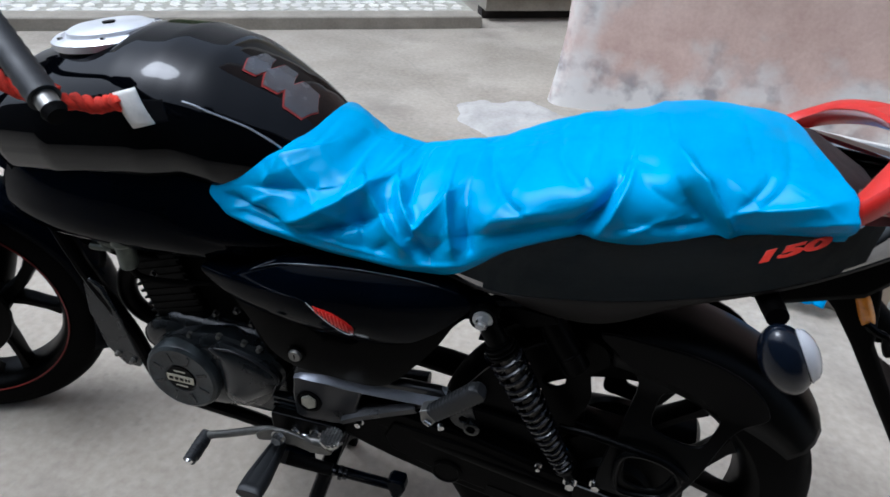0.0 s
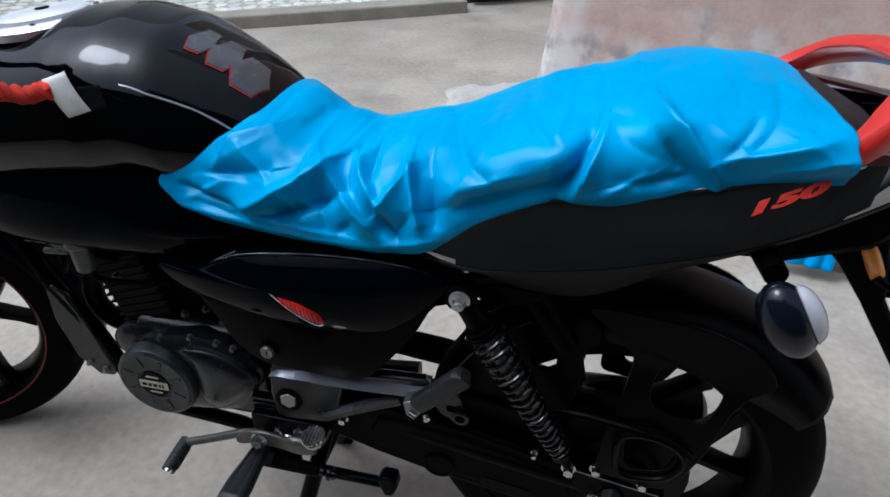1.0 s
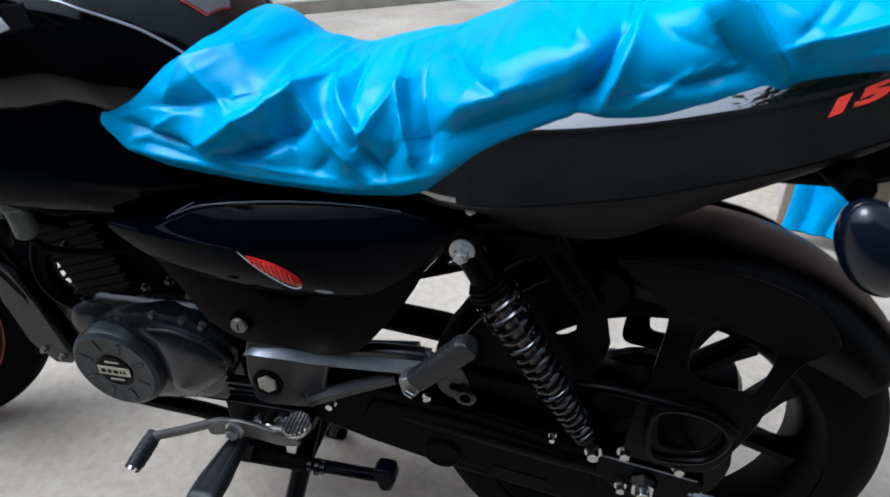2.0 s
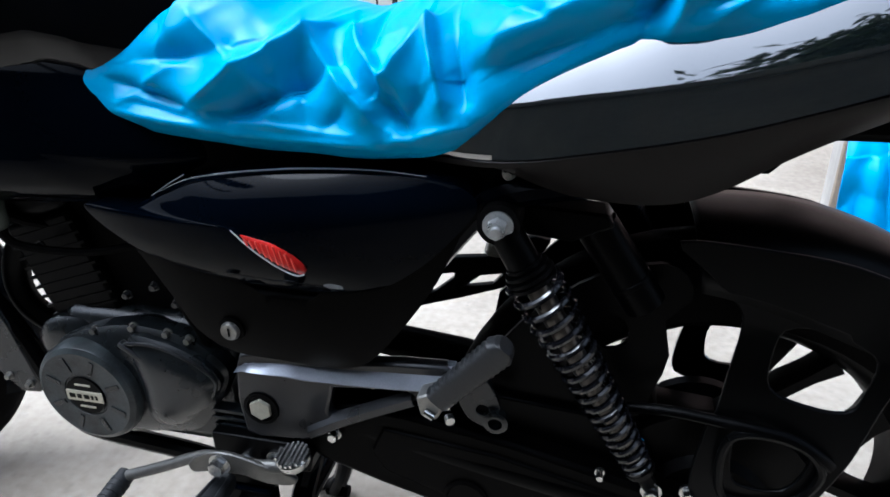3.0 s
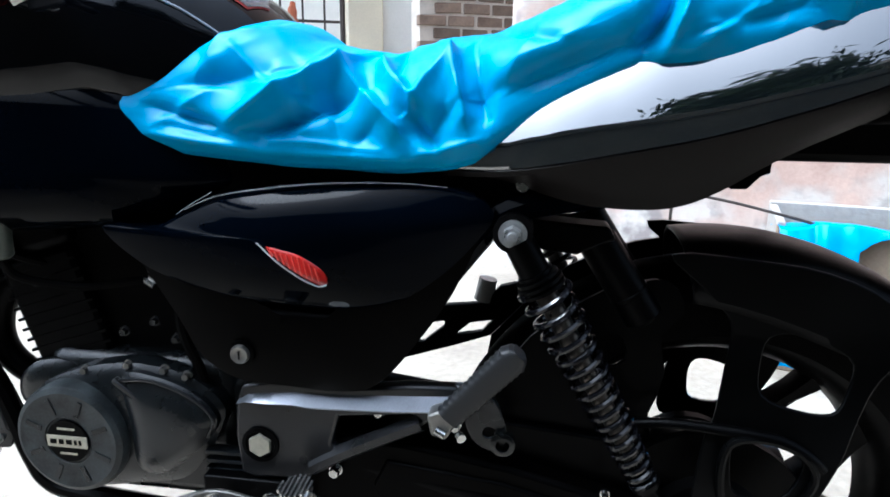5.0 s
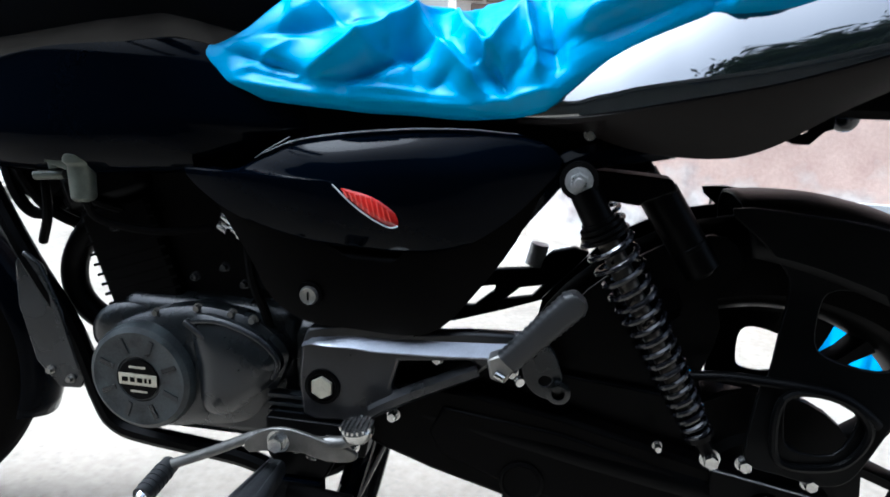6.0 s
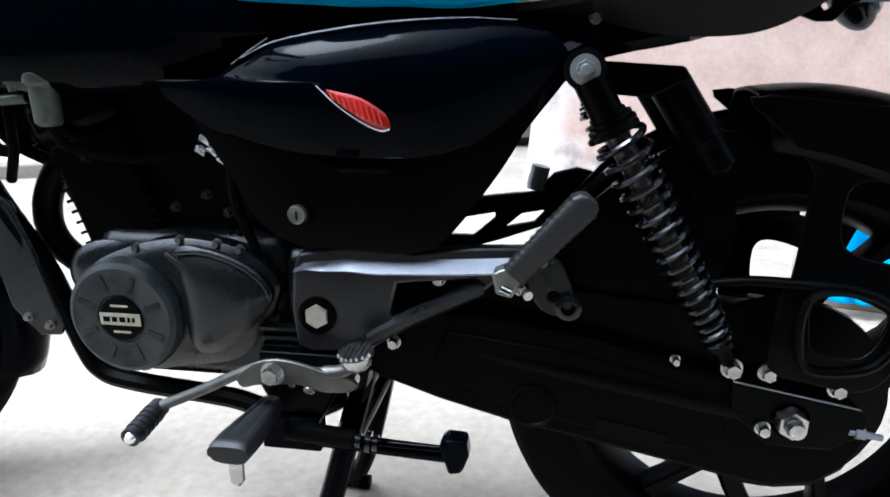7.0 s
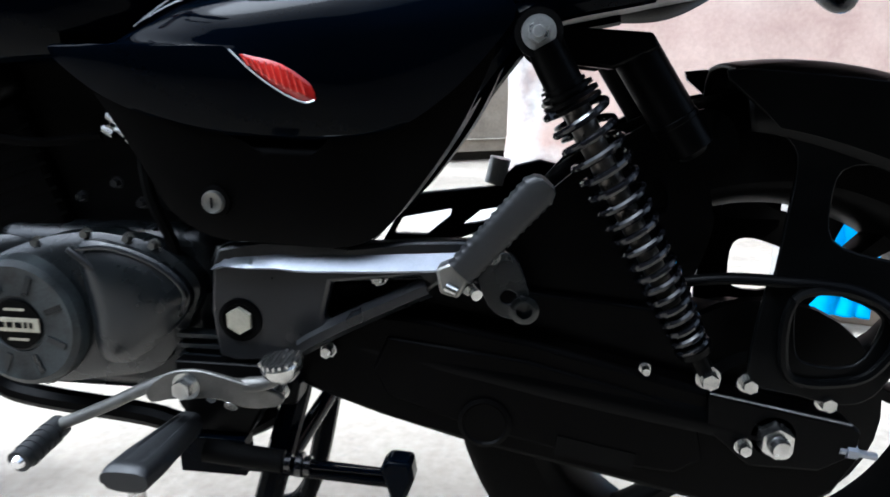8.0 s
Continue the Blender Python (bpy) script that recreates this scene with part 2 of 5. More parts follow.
def tube(bm, pts, r, seg=12, flat=1.0):
    """A tube along pts; r is a radius or one for each point."""
    pts = [Vector(v) for v in pts]
    rings, up = [], None
    for i, p in enumerate(pts):
        d = (pts[min(i + 1, len(pts) - 1)] - pts[max(i - 1, 0)]).normalized()
        if up is None:
            up = d.orthogonal().normalized()
        up = (up - d * up.dot(d)).normalized()
        s = d.cross(up)
        rr = r[i] if isinstance(r, (list, tuple)) else r
        rings.append([bm.verts.new(p + rr * (math.cos(2 * math.pi * k / seg) * up + flat * math.sin(2 * math.pi * k / seg) * s)) for k in range(seg)])
    skin(bm, rings, True)
    bm.faces.new(rings[0])
    bm.faces.new(rings[-1])
    return bm


def skin(bm, rings, closed):
    for a, b in zip(rings, rings[1:]):
        n = len(a)
        for k in range(n if closed else n - 1):
            bm.faces.new((a[k], a[(k + 1) % n], b[(k + 1) % n], b[k]))


def lathe(bm, prof, c, axis="Y", seg=32):
    """Turns a profile of (radius, height) round an axis through c."""
    rings = []
    for r, h in prof:
        ring = []
        for k in range(seg):
            a = 2 * math.pi * k / seg
            u, v = max(r, 1e-4) * math.cos(a), max(r, 1e-4) * math.sin(a)
            ring.append(bm.verts.new(Vector(c) + Vector((u, h, v) if axis == "Y" else (u, v, h))))
        rings.append(ring)
    skin(bm, rings, True)
    for ring in (rings[0], rings[-1]):
        bm.faces.new(ring)
    return bm


def loop_pts(pts, n=0):
    """A closed outline, rounded when n is given."""
    if not n:
        return [Vector((x, 0, z)) for x, z in pts]
    p = [Vector((x, 0, z)) for x, z in pts]
    out = []
    for i in range(len(p)):
        a, b, c, d = p[i - 1], p[i], p[(i + 1) % len(p)], p[(i + 2) % len(p)]
        for k in range(n):
            t = k / n
            out.append(0.5 * ((2 * b) + (c - a) * t + (2 * a - 5 * b + 4 * c - d) * t * t + (3 * b - a - 3 * c + d) * t ** 3))
    return out


def plate(bm, outline, y0, y1, holes=(), n=0, lean=None):
    """A plate in the bike's side view between y0 and y1, with holes; lean(x, z) shifts it sideways."""
    edges = []
    for pts in (outline, *holes):
        vs = [bm.verts.new(v) for v in loop_pts(pts, n)]
        edges += [bm.edges.new((vs[i - 1], vs[i])) for i in range(len(vs))]
    got = bmesh.ops.triangle_fill(bm, use_beauty=True, use_dissolve=False, edges=edges)
    faces = [g for g in got["geom"] if isinstance(g, bmesh.types.BMFace)]
    front = {v for f in faces for v in f.verts}
    ex = bmesh.ops.extrude_face_region(bm, geom=faces)
    moved = {g for g in ex["geom"] if isinstance(g, bmesh.types.BMVert)}
    for v in moved:
        v.co.y = y1 + (lean(v.co.x, v.co.z) if lean else 0)
    for v in front:
        v.co.y = y0 + (lean(v.co.x, v.co.z) if lean else 0)
    return bm


def soft(table, x, w=0.03):
    """A value from a table, rounded over a width w."""
    return sum(lerp(table, x + w * (k / 4 - 1)) for k in range(9)) / 9


def rings_of(bm, sections, closed=False):
    rows = [[bm.verts.new(p) for p in s] for s in sections]
    skin(bm, rows, closed)
    return rows


def lerp(table, x):
    """A value from a table of (x, value)."""
    xs, vs = [a for a, _ in table], [b for _, b in table]
    return float(np.interp(x, xs, vs))


def bolt(bm, c, r, h, d=(0, -1, 0)):
    """A hexagon head on a washer."""
    c, d = Vector(c), Vector(d)
    rod(bm, c, c + d * h * 0.25, r * 1.35, seg=20)
    rod(bm, c + d * h * 0.25, c + d * h, r, r * 0.92, seg=6)
    return bm


# ---- the lane and its walls ----
def ground():
    bm = bmesh.new()
    bmesh.ops.create_grid(bm, x_segments=120, y_segments=120, size=60)
    for v in bm.verts:
        r = v.co.length
        v.co.z = (0.02 if r > 3 else 0.0) * noise.noise(v.co * 0.25) - 0.0001 * r
    ob = finish("ground", bm, concrete, smooth=60)
    return tagged(ob, "rough pale grey concrete lane, dusty and worn", "ground", kind="structure")


ground()
FACE = Matrix.Translation((-0.446, 4.12, 0)) @ Matrix.Rotation(math.atan2(1.53, 2.78), 4, "Z")


def set_piece(name, bm, material, label, category, smooth=35.0, bevel=0.0, m=FACE):
    ob = finish(name, bm, material, smooth, bevel)
    ob.matrix_world = m
    return tagged(ob, label, category, kind="structure")


# terrace with a kerb and a floor of broken mosaic
kerb = set_piece("kerb", box(bmesh.new(), (-3.0, 0.09, 0.03), (6.04, 0.18, 0.114)), kerb_stone, "weathered stone kerb of the raised terrace", "kerb", bevel=0.012)
terrace = set_piece("terrace", box(bmesh.new(), (-3.0, 0.62, 0.0175), (6.0, 0.88, 0.135)), mosaic_bed, "raised terrace paved with broken pale mosaic", "terrace")
chip_meshes = []
for k in range(8):
    bm = bmesh.new()
    n = random.randint(5, 7)
    ring = [Vector((math.cos(2 * math.pi * (i + random.uniform(-0.3, 0.3)) / n) * random.uniform(0.6, 1.2) * 0.066, math.sin(2 * math.pi * i / n) * random.uniform(0.6, 1.1) * 0.050, 0)) for i in range(n)]
    rows = rings_of(bm, [ring, [p * 0.93 + Vector((0, 0, 0.004)) for p in ring]], True)
    bm.faces.new(rows[1])
    me = bpy.data.meshes.new("chip")
    bm.to_mesh(me)
    bm.free()
    me.materials.append(mosaic_light)
    chip_meshes.append(me)

# house front behind the terrace
bm = bmesh.new()
box(bm, (-4.35, 1.16, 2.4), (2.7, 0.2, 4.8))
box(bm, (-1.90, 1.16, 3.3), (2.2, 0.2, 3.0))
box(bm, (0.27, 1.16, 2.4), (0.46, 0.2, 4.8))
set_piece("wall_house", bm, white_wall, "whitewashed house front behind the terrace", "wall")
set_piece("wall_pier", box(bmesh.new(), (-0.12, 1.10, 2.4), (0.30, 0.26, 4.8)), cream_wall, "cream plastered pier beside the gate", "pier", bevel=0.01)
bm = bmesh.new()
box(bm, (-1.6, 3.4, 1.4), (4.4, 0.15, 2.8))
set_piece("wall_yard", bm, white_wall, "bright white yard wall behind the gate", "wall")
bm = bmesh.new()
box(bm, (-2.05, 1.14, 0.50), (0.66, 0.16, 0.74))
set_piece("wall_sill", bm, cream_wall, "low cream wall under the shuttered window", "wall", bevel=0.008)


def shutter():
    t = thing("window_shutter", "green painted wooden window shutter with pale rails", "shutter")
    t.matrix_world = FACE
    part("frame", box(bmesh.new(), (-2.05, 1.13, 1.34), (0.64, 0.05, 0.9)), cream_wall, t, bevel=0.005)
    for k in range(9):
        part("slat", box(bmesh.new(), (-2.05, 1.10, 0.98 + 0.09 * k), (0.56, 0.025, 0.075), Matrix.Rotation(0.25, 4, "X")), green_paint, t)
    part("sill", box(bmesh.new(), (-2.05, 1.06, 0.90), (0.70, 0.10, 0.035)), zinc, t, bevel=0.004)


shutter()


def gate():
    """Iron gate with a mesh panel and a copper-coloured ornament."""
    t = thing("metal_gate", "dark iron gate with a red-brown ornament", "gate")
    t.matrix_world = FACE
    x0, x1, y = -1.68, -0.29, 1.10
    for x in (x0, -1.06, x1):
        part("post", rod(bmesh.new(), (x, y, 0.08), (x, y, 1.75), 0.022, seg=10), iron, t)
    for z in (0.34, 0.82, 1.28, 1.72):
        part("rail", box(bmesh.new(), ((x0 + x1) / 2, y, z), (x1 - x0, 0.016, 0.022)), iron, t)
    for k in range(7):
        x = x0 + 0.085 * (k + 1)
        part("bar", rod(bmesh.new(), (x, y, 0.34), (x, y, 1.72), 0.005, seg=8), zinc, t)
    for k, x in enumerate((-0.93, -0.80, -0.62, -0.44)):
        part("bar", rod(bmesh.new(), (x, y, 0.34), (x, y, 1.72), 0.009, seg=8), iron, t)
    bm = bmesh.new()
    tube(bm, smooth_path([(-0.70, y - 0.02, 1.42), (-0.71, y - 0.03, 1.30), (-0.68, y - 0.03, 1.18), (-0.70, y - 0.02, 1.05)], 4), [0.03, 0.035, 0.05, 0.055, 0.05, 0.06, 0.05, 0.05, 0.06, 0.05, 0.04, 0.03, 0.02], 10, 0.5)
    tube(bm, smooth_path([(-0.78, y - 0.02, 1.12), (-0.70, y - 0.03, 1.16), (-0.60, y - 0.02, 1.20)], 4), 0.022, 8)
    part("ornament", bm, copper_paint, t, "red-brown cast ornament")
    part("ornament_base", box(bmesh.new(), (-0.69, y - 0.02, 0.94), (0.20, 0.03, 0.07)), iron, t, bevel=0.006)


gate()

# brick wall beside the terrace, on a plastered foot
BR = FACE @ Matrix.Translation((0.10, 0.20, 0))
wall_brick = set_piece("wall_brick", box(bmesh.new(), (1.5, 0.12, 2.62), (3.0, 0.20, 4.0)), mortar, "rough brown brick wall with pale mortar", "wall", m=BR)
bm = bmesh.new()
box(bm, (1.5, 0.10, 0.36), (3.0, 0.22, 0.56))
box(bm, (1.5, -0.025, 0.175), (3.0, 0.03, 0.014))
set_piece("wall_foot", bm, kerb_stone, "brown plastered wall foot with a pale ledge", "wall", bevel=0.004, m=BR)
# solid dark strip stands in for the shaded gap
set_piece("drain", box(bmesh.new(), (1.5, 0.14, 0.04), (3.0, 0.10, 0.09)), dark_hole, "drain gap under the wall foot, its darkness painted on", "drain", m=BR)

# pink wall with a worn corner, behind the motorcycle's tail
PW = Matrix.Translation((0.29, 2.72, 0))
bm = bmesh.new()
prof = [(0.0, 0.40), (0.0, 0.10), (0.012, 0.05), (0.035, 0.018), (0.07, 0.0)] + [(0.07 + 0.15 * k, 0.0) for k in range(1, 40)] + [(6.0, 0.4)]
rows = []
for j in range(25):
    # top rows stretch past 9 m, unseen, added to block far sky over the tank
    z = -0.02 + 4.6 * j / 24 + max(0, j - 18) ** 2 * 0.13
    row = []
    for x, y in prof:
        w = 0.018 * noise.noise(Vector((x * 2.5, y * 3, z * 2.2))) + 0.006 * noise.noise(Vector((x * 9, y * 9, z * 9)))
        flare = 0.05 * max(0.0, 1 - z / 0.5) ** 2
        row.append(Vector((x + (w - flare if x < 0.1 else 0), y + w - flare, z)))
    rows.append(row)
rings_of(bm, rows, True)
wall_pink = set_piece("wall_pink", bm, pink, "faded pink plastered wall worn to grey at its corner", "wall", smooth=60, m=PW)

# lump of spilt cement at the wall's corner
bm = bmesh.new()
bmesh.ops.create_grid(bm, x_segments=36, y_segments=30, size=0.5)
for v in bm.verts:
    d = math.hypot(v.co.x / 0.48, v.co.y / 0.36)
    h = max(0.0, 1 - d + 0.35 * noise.noise(v.co * 6))
    v.co.z = 0.05 * min(1, h * 2.2) + 0.012 * noise.noise(v.co * 18) * min(1, h * 4) - 0.012
tagged(set_piece("cement_patch", bm, cement, "rough lump of spilt pale cement at the wall corner", "cement", smooth=60, m=Matrix.Translation((0.14, 2.38, 0.0)) @ Matrix.Diagonal((0.8, 0.8, 0.8, 1))), kind="structure")


# ---- the near side of the lane, behind the camera: an added dark wall, a house and a tree ----
def near_house():
    t = thing("house", "grey-green plastered house on the near side", "house", (3.95, -4.4, 0))
    part("wall", box(bmesh.new(), (0, -1.5, 2.1), (5.8, 3.0, 4.24)), building_grey, t)
    part("roof", box(bmesh.new(), (0, -1.4, 4.28), (6.2, 3.6, 0.14)), cement, t, bevel=0.02)
    for x, z in ((-1.7, 1.5), (1.4, 1.5), (-1.7, 3.3), (1.4, 3.3)):
        w = part("window", box(bmesh.new(), (x, 0.02, z), (0.9, 0.05, 1.0)), dark_hole, t)
        part("sill", box(bmesh.new(), (x, 0.06, z - 0.53), (1.02, 0.12, 0.06)), cream_wall, w)
    part("door", box(bmesh.new(), (-0.2, 0.02, 1.02), (0.85, 0.07, 2.04)), green_paint, t, bevel=0.01)


near_house()
# unseen wall, added to block low sky and darken what the bike reflects
bm = box(bmesh.new(), (-3.0, -1.62, 0.90), (13.0, 0.22, 1.84))
box(bm, (-3.0, -1.62, 1.85), (13.1, 0.30, 0.08))
set_piece("near_blocker", bm, dark_backing, "unseen dark wall added on the near side to darken reflections", "wall", bevel=0.01, m=Matrix())


def tree(at, height, spread, seed, low=0.3, label="leafy dark green tree beside the house"):
    rng = random.Random(seed)
    t = thing("tree", label, "tree", at)
    bm = bmesh.new()
    tube(bm, smooth_path([(0, 0, -0.1), (0.05, 0.03, height * 0.3), (-0.05, 0.06, height * 0.55), (0.0, 0.0, height * 0.8)], 5), [0.14 - 0.007 * i for i in range(16)], 10)
    tips = []
    for k in range(9):
        a, z = rng.uniform(0, 6.28), height * rng.uniform(low, 0.68)
        tip = Vector((math.cos(a) * spread * rng.uniform(0.5, 0.9), math.sin(a) * spread * rng.uniform(0.5, 0.9), z + height * rng.uniform(0.15, 0.3)))
        tube(bm, smooth_path([(0, 0, z), tip * 0.5 + Vector((0, 0, z * 0.55)), tip], 4), [0.06, 0.055, 0.05, 0.045, 0.04, 0.035, 0.03, 0.02, 0.012], 7)
        tips.append(tip)
    part("trunk", bm, bark, t)
    verts, faces = [], []
    for k in range(9500):
        c = rng.choice(tips) + Vector((rng.gauss(0, 0.30), rng.gauss(0, 0.30), rng.gauss(0, 0.26)))
        q = Euler((rng.uniform(-1, 1), rng.uniform(-1, 1), rng.uniform(0, 6.28))).to_matrix()
        s = rng.uniform(0.06, 0.13)
        i = len(verts)
        verts += [c + q @ Vector(p) * s for p in ((-1, 0, 0), (0, -0.4, 0.12), (1.1, 0, 0), (0, 0.4, 0.12))]
        faces.append((i, i + 1, i + 2, i + 3))
    me = bpy.data.meshes.new("crown")
    me.from_pydata(verts, [], faces)
    me.materials.append(leaf_mat)
    ob = new("crown", me)
    ob.parent = t
    return t


tree((0.80, -3.85, 0), 4.6, 0.45, 3)


# ---- loose things behind the tail: a tray cart with blue sheeting ----
CR = Matrix.Translation((1.13, 1.19, 0)) @ Matrix.Rotation(radians(-14), 4, "Z")


def crate():
    t = thing("crate", "pale grey open crate standing on the concrete", "crate")
    t.matrix_world = CR
    for c, s in (((0.62, 0.012, 0.215), (1.24, 0.024, 0.43)), ((0.62, 0.33, 0.225), (1.24, 0.024, 0.45)), ((0.012, 0.171, 0.22), (0.024, 0.294, 0.44)), ((1.228, 0.171, 0.22), (0.024, 0.294, 0.44))):
        part("board", box(bmesh.new(), c, s), tan_board if c[1] < 0.1 else cement, t, bevel=0.004)
    part("bottom", box(bmesh.new(), (0.62, 0.171, 0.03), (1.19, 0.294, 0.03)), cement, t)
    wire = smooth_path([(-0.285, 0.0, 0.0), (-0.287, 0.0, 0.30), (-0.286, 0.0, 0.482), (-0.272, 0.0, 0.503), (-0.24, 0.0, 0.505), (-0.12, 0.0, 0.488), (0.03, 0.0, 0.458), (0.10, 0.01, 0.44)], 6)
    part("wire_stay", tube(bmesh.new(), wire, 0.0045, 8), iron, t, "thin bent wire stay")
    for x in (0.4, 0.82):
        part("batten", box(bmesh.new(), (x, -0.012, 0.21), (0.06, 0.022, 0.40)), zinc, t, bevel=0.002)


crate()


def tarpaulin():
    """Blue sheeting pulled over the crate's front edge and down to the ground."""
    bm = bmesh.new()
    rows = []
    for i in range(61):
        u = i / 60
        row = []
        for j in range(71):
            v = j / 70
            x = 0.005 + (0.20 + 0.27 * max(0.0, 1 - v * 3.2)) * u
            if v < 0.2:
                y, z = 0.20 * (1 - v / 0.2) + 0.01, 0.40 + 0.045 * math.sin(math.pi * v / 0.2 * 0.5)
            else:
                w = (v - 0.2) / 0.8
                y, z = 0.01 - 0.035 * math.sin(min(1, w * 4) * math.pi / 2) - 0.03 * w, 0.445 * (1 - w) + 0.045 * w
            p = Vector((x * 6, v * 2.2, 1.7))
            d = 0.030 * noise.noise(p) - 0.022 * abs(noise.noise(p * 2.1)) + 0.012 * math.sin(x * 55 + 3 * noise.noise(p)) * min(1, v * 2)
            row.append(Vector((x + 0.02 * noise.noise(p + Vector((9, 0, 0))), y - abs(d) - 0.022, max(0.006, z + 0.5 * d * (v < 0.3)))))
        rows.append(row)
    rings_of(bm, rows)
    ob = finish("blue_tarpaulin", bm, tarp_blue, smooth=180)
    ob.matrix_world = CR
    so = ob.modifiers.new("thick", "SOLIDIFY")
    so.thickness = 0.002
    return tagged(ob, "crumpled bright blue tarpaulin hanging over the crate", "tarpaulin")


tarpaulin()


# ---- the motorcycle ----
def dome(bm, outline, y_edge, y_peak, y_back, n=5, rings=7, power=2.0):
    """A bulging cover over a side-view outline, closed at the back."""
    base = loop_pts(outline, n)
    c = sum(base, Vector()) / len(base)
    rows = [[Vector((p.x, y_back, p.z)) for p in base]]
    for k in range(rings):
        s = 1 - (k / rings) ** 1.5
        rows.append([Vector((c.x + (p.x - c.x) * s, y_edge + (y_peak - y_edge) * (1 - s ** power), c.z + (p.z - c.z) * s)) for p in base])
    vs = rings_of(bm, rows, True)
    bm.faces.new(vs[-1])
    bm.faces.new(vs[0])
    return bm


bike = thing("motorcycle", "black motorcycle on its centre stand on the concrete", "motorcycle")
RX, RZ = 0.658, 0.332


def wheel(parent, name, c, r, half, stripe):
    """A cast wheel: rim, hub, three sets of slanted spokes, tyre."""
    cx, cy, cz = c
    bm = bmesh.new()
    rim = [(0.213, -0.036), (0.221, -0.043), (0.228, -0.046), (0.231, -0.041), (0.225, -0.034), (0.215, -0.02), (0.210, 0.0), (0.215, 0.02), (0.225, 0.034), (0.231, 0.041), (0.228, 0.046), (0.208, 0.045), (0.196, 0.038), (0.195, 0.018), (0.198, 0.0), (0.202, -0.018)]
    rings = []
    for q in range(72):
        a = 2 * math.pi * q / 72
        rings.append([bm.verts.new((cx + p * math.cos(a), cy + h, cz + p * math.sin(a))) for p, h in rim])
    skin(bm, rings + [rings[0]], True)
    w = part(name, bm, wheel_black, parent, "black cast alloy wheel")
    part("hub", lathe(bmesh.new(), [(0.02, -0.075), (0.060, -0.072), (0.066, -0.060), (0.114, -0.056), (0.115, -0.046), (0.064, -0.042), (0.062, 0.05), (0.075, 0.058), (0.075, 0.072), (0.02, 0.076)], c), wheel_black, w)
    for k in range(9):
        turn, shift, wide = ((40, 0.054, 1.0), (-22, 0.057, 1.0), (56, -0.080, 1.7))[k % 3]
        a = radians(turn + 120 * (k // 3))
        bm = bmesh.new()
        m = Matrix.Translation(c) @ Matrix.Rotation(-a, 4, "Y")
        rows = []
        for rr, hw, th in ((0.0, 0.016, 0.028), (0.06, 0.011, 0.025), (0.12, 0.0075, 0.020), (0.165, 0.0075, 0.018), (0.194, 0.012, 0.019)):
            rows.append([m @ Vector((rr, sy * th, sz * hw * wide + shift * (0.7 + 0.3 * min(1.0, rr / 0.12)))) for sy, sz in ((-1, -0.7), (-0.7, -1), (0.7, -1), (1, -0.7), (1, 0.7), (0.7, 1), (-0.7, 1), (-1, 0.7))])
        vs = rings_of(bm, rows, True)
        bm.faces.new(vs[0])
        bm.faces.new(vs[-1])
        part("spoke", bm, wheel_black, w)
    # tyre with shoulder grooves
    bm = bmesh.new()
    prof = []
    for q in range(19):
        t = math.pi * q / 18
        prof.append((0.226 + (r - 0.226) * math.sin(t) ** 0.75, -half * math.cos(t) * (1.0 - 0.12 * math.sin(t) ** 6)))
    rings = []
    for q in range(144):
        a = 2 * math.pi * q / 144
        row = []
        for i, (p, h) in enumerate(prof):
            cut = 0.004 if (6 <= i <= 12 and (q * 2 + abs(i - 9) * 3) % 12 < 2) else 0.0
            row.append(bm.verts.new((cx + (p - cut) * math.cos(a), cy + h, cz + (p - cut) * math.sin(a))))
        rings.append(row)
    skin(bm, rings + [rings[0]], False)
    part("tyre", bm, rubber, w, "worn black rubber tyre with treads")
    if stripe:
        bm = bmesh.new()
        rings = []
        for q in range(72):
            a = 2 * math.pi * q / 72
            rings.append([bm.verts.new((cx + p * math.cos(a), cy + h, cz + p * math.sin(a))) for p, h in ((0.2225, -0.0447), (0.2255, -0.0458), (0.2255, -0.0466), (0.2225, -0.0455))])
        skin(bm, rings + [rings[0]], True)
        part("rim_stripe", bm, wine_red, w, "thin red rim stripe")
    return w


rear = wheel(bike, "rear_wheel", (RX, 0, RZ), 0.306, 0.052, False)
bm = bmesh.new()
rod(bm, (RX, -0.100, RZ), (RX, -0.106, RZ), 0.0195, seg=28)
rod(bm, (RX, -0.106, RZ), (RX, -0.120, RZ), 0.0165, 0.0150, seg=6)
rod(bm, (RX, -0.122, RZ), (RX, -0.131, RZ), 0.0095, 0.008, seg=14)
part("axle_nut", bm, steel, rear, "bright steel axle nut")
front = wheel(bike, "front_wheel", (0, 0, 0), 0.297, 0.045, True)
front.matrix_world = Matrix.Translation((-0.735, 0.04, 0.297)) @ Matrix.Rotation(radians(22), 4, "Z")
FM = front.matrix_world.copy()

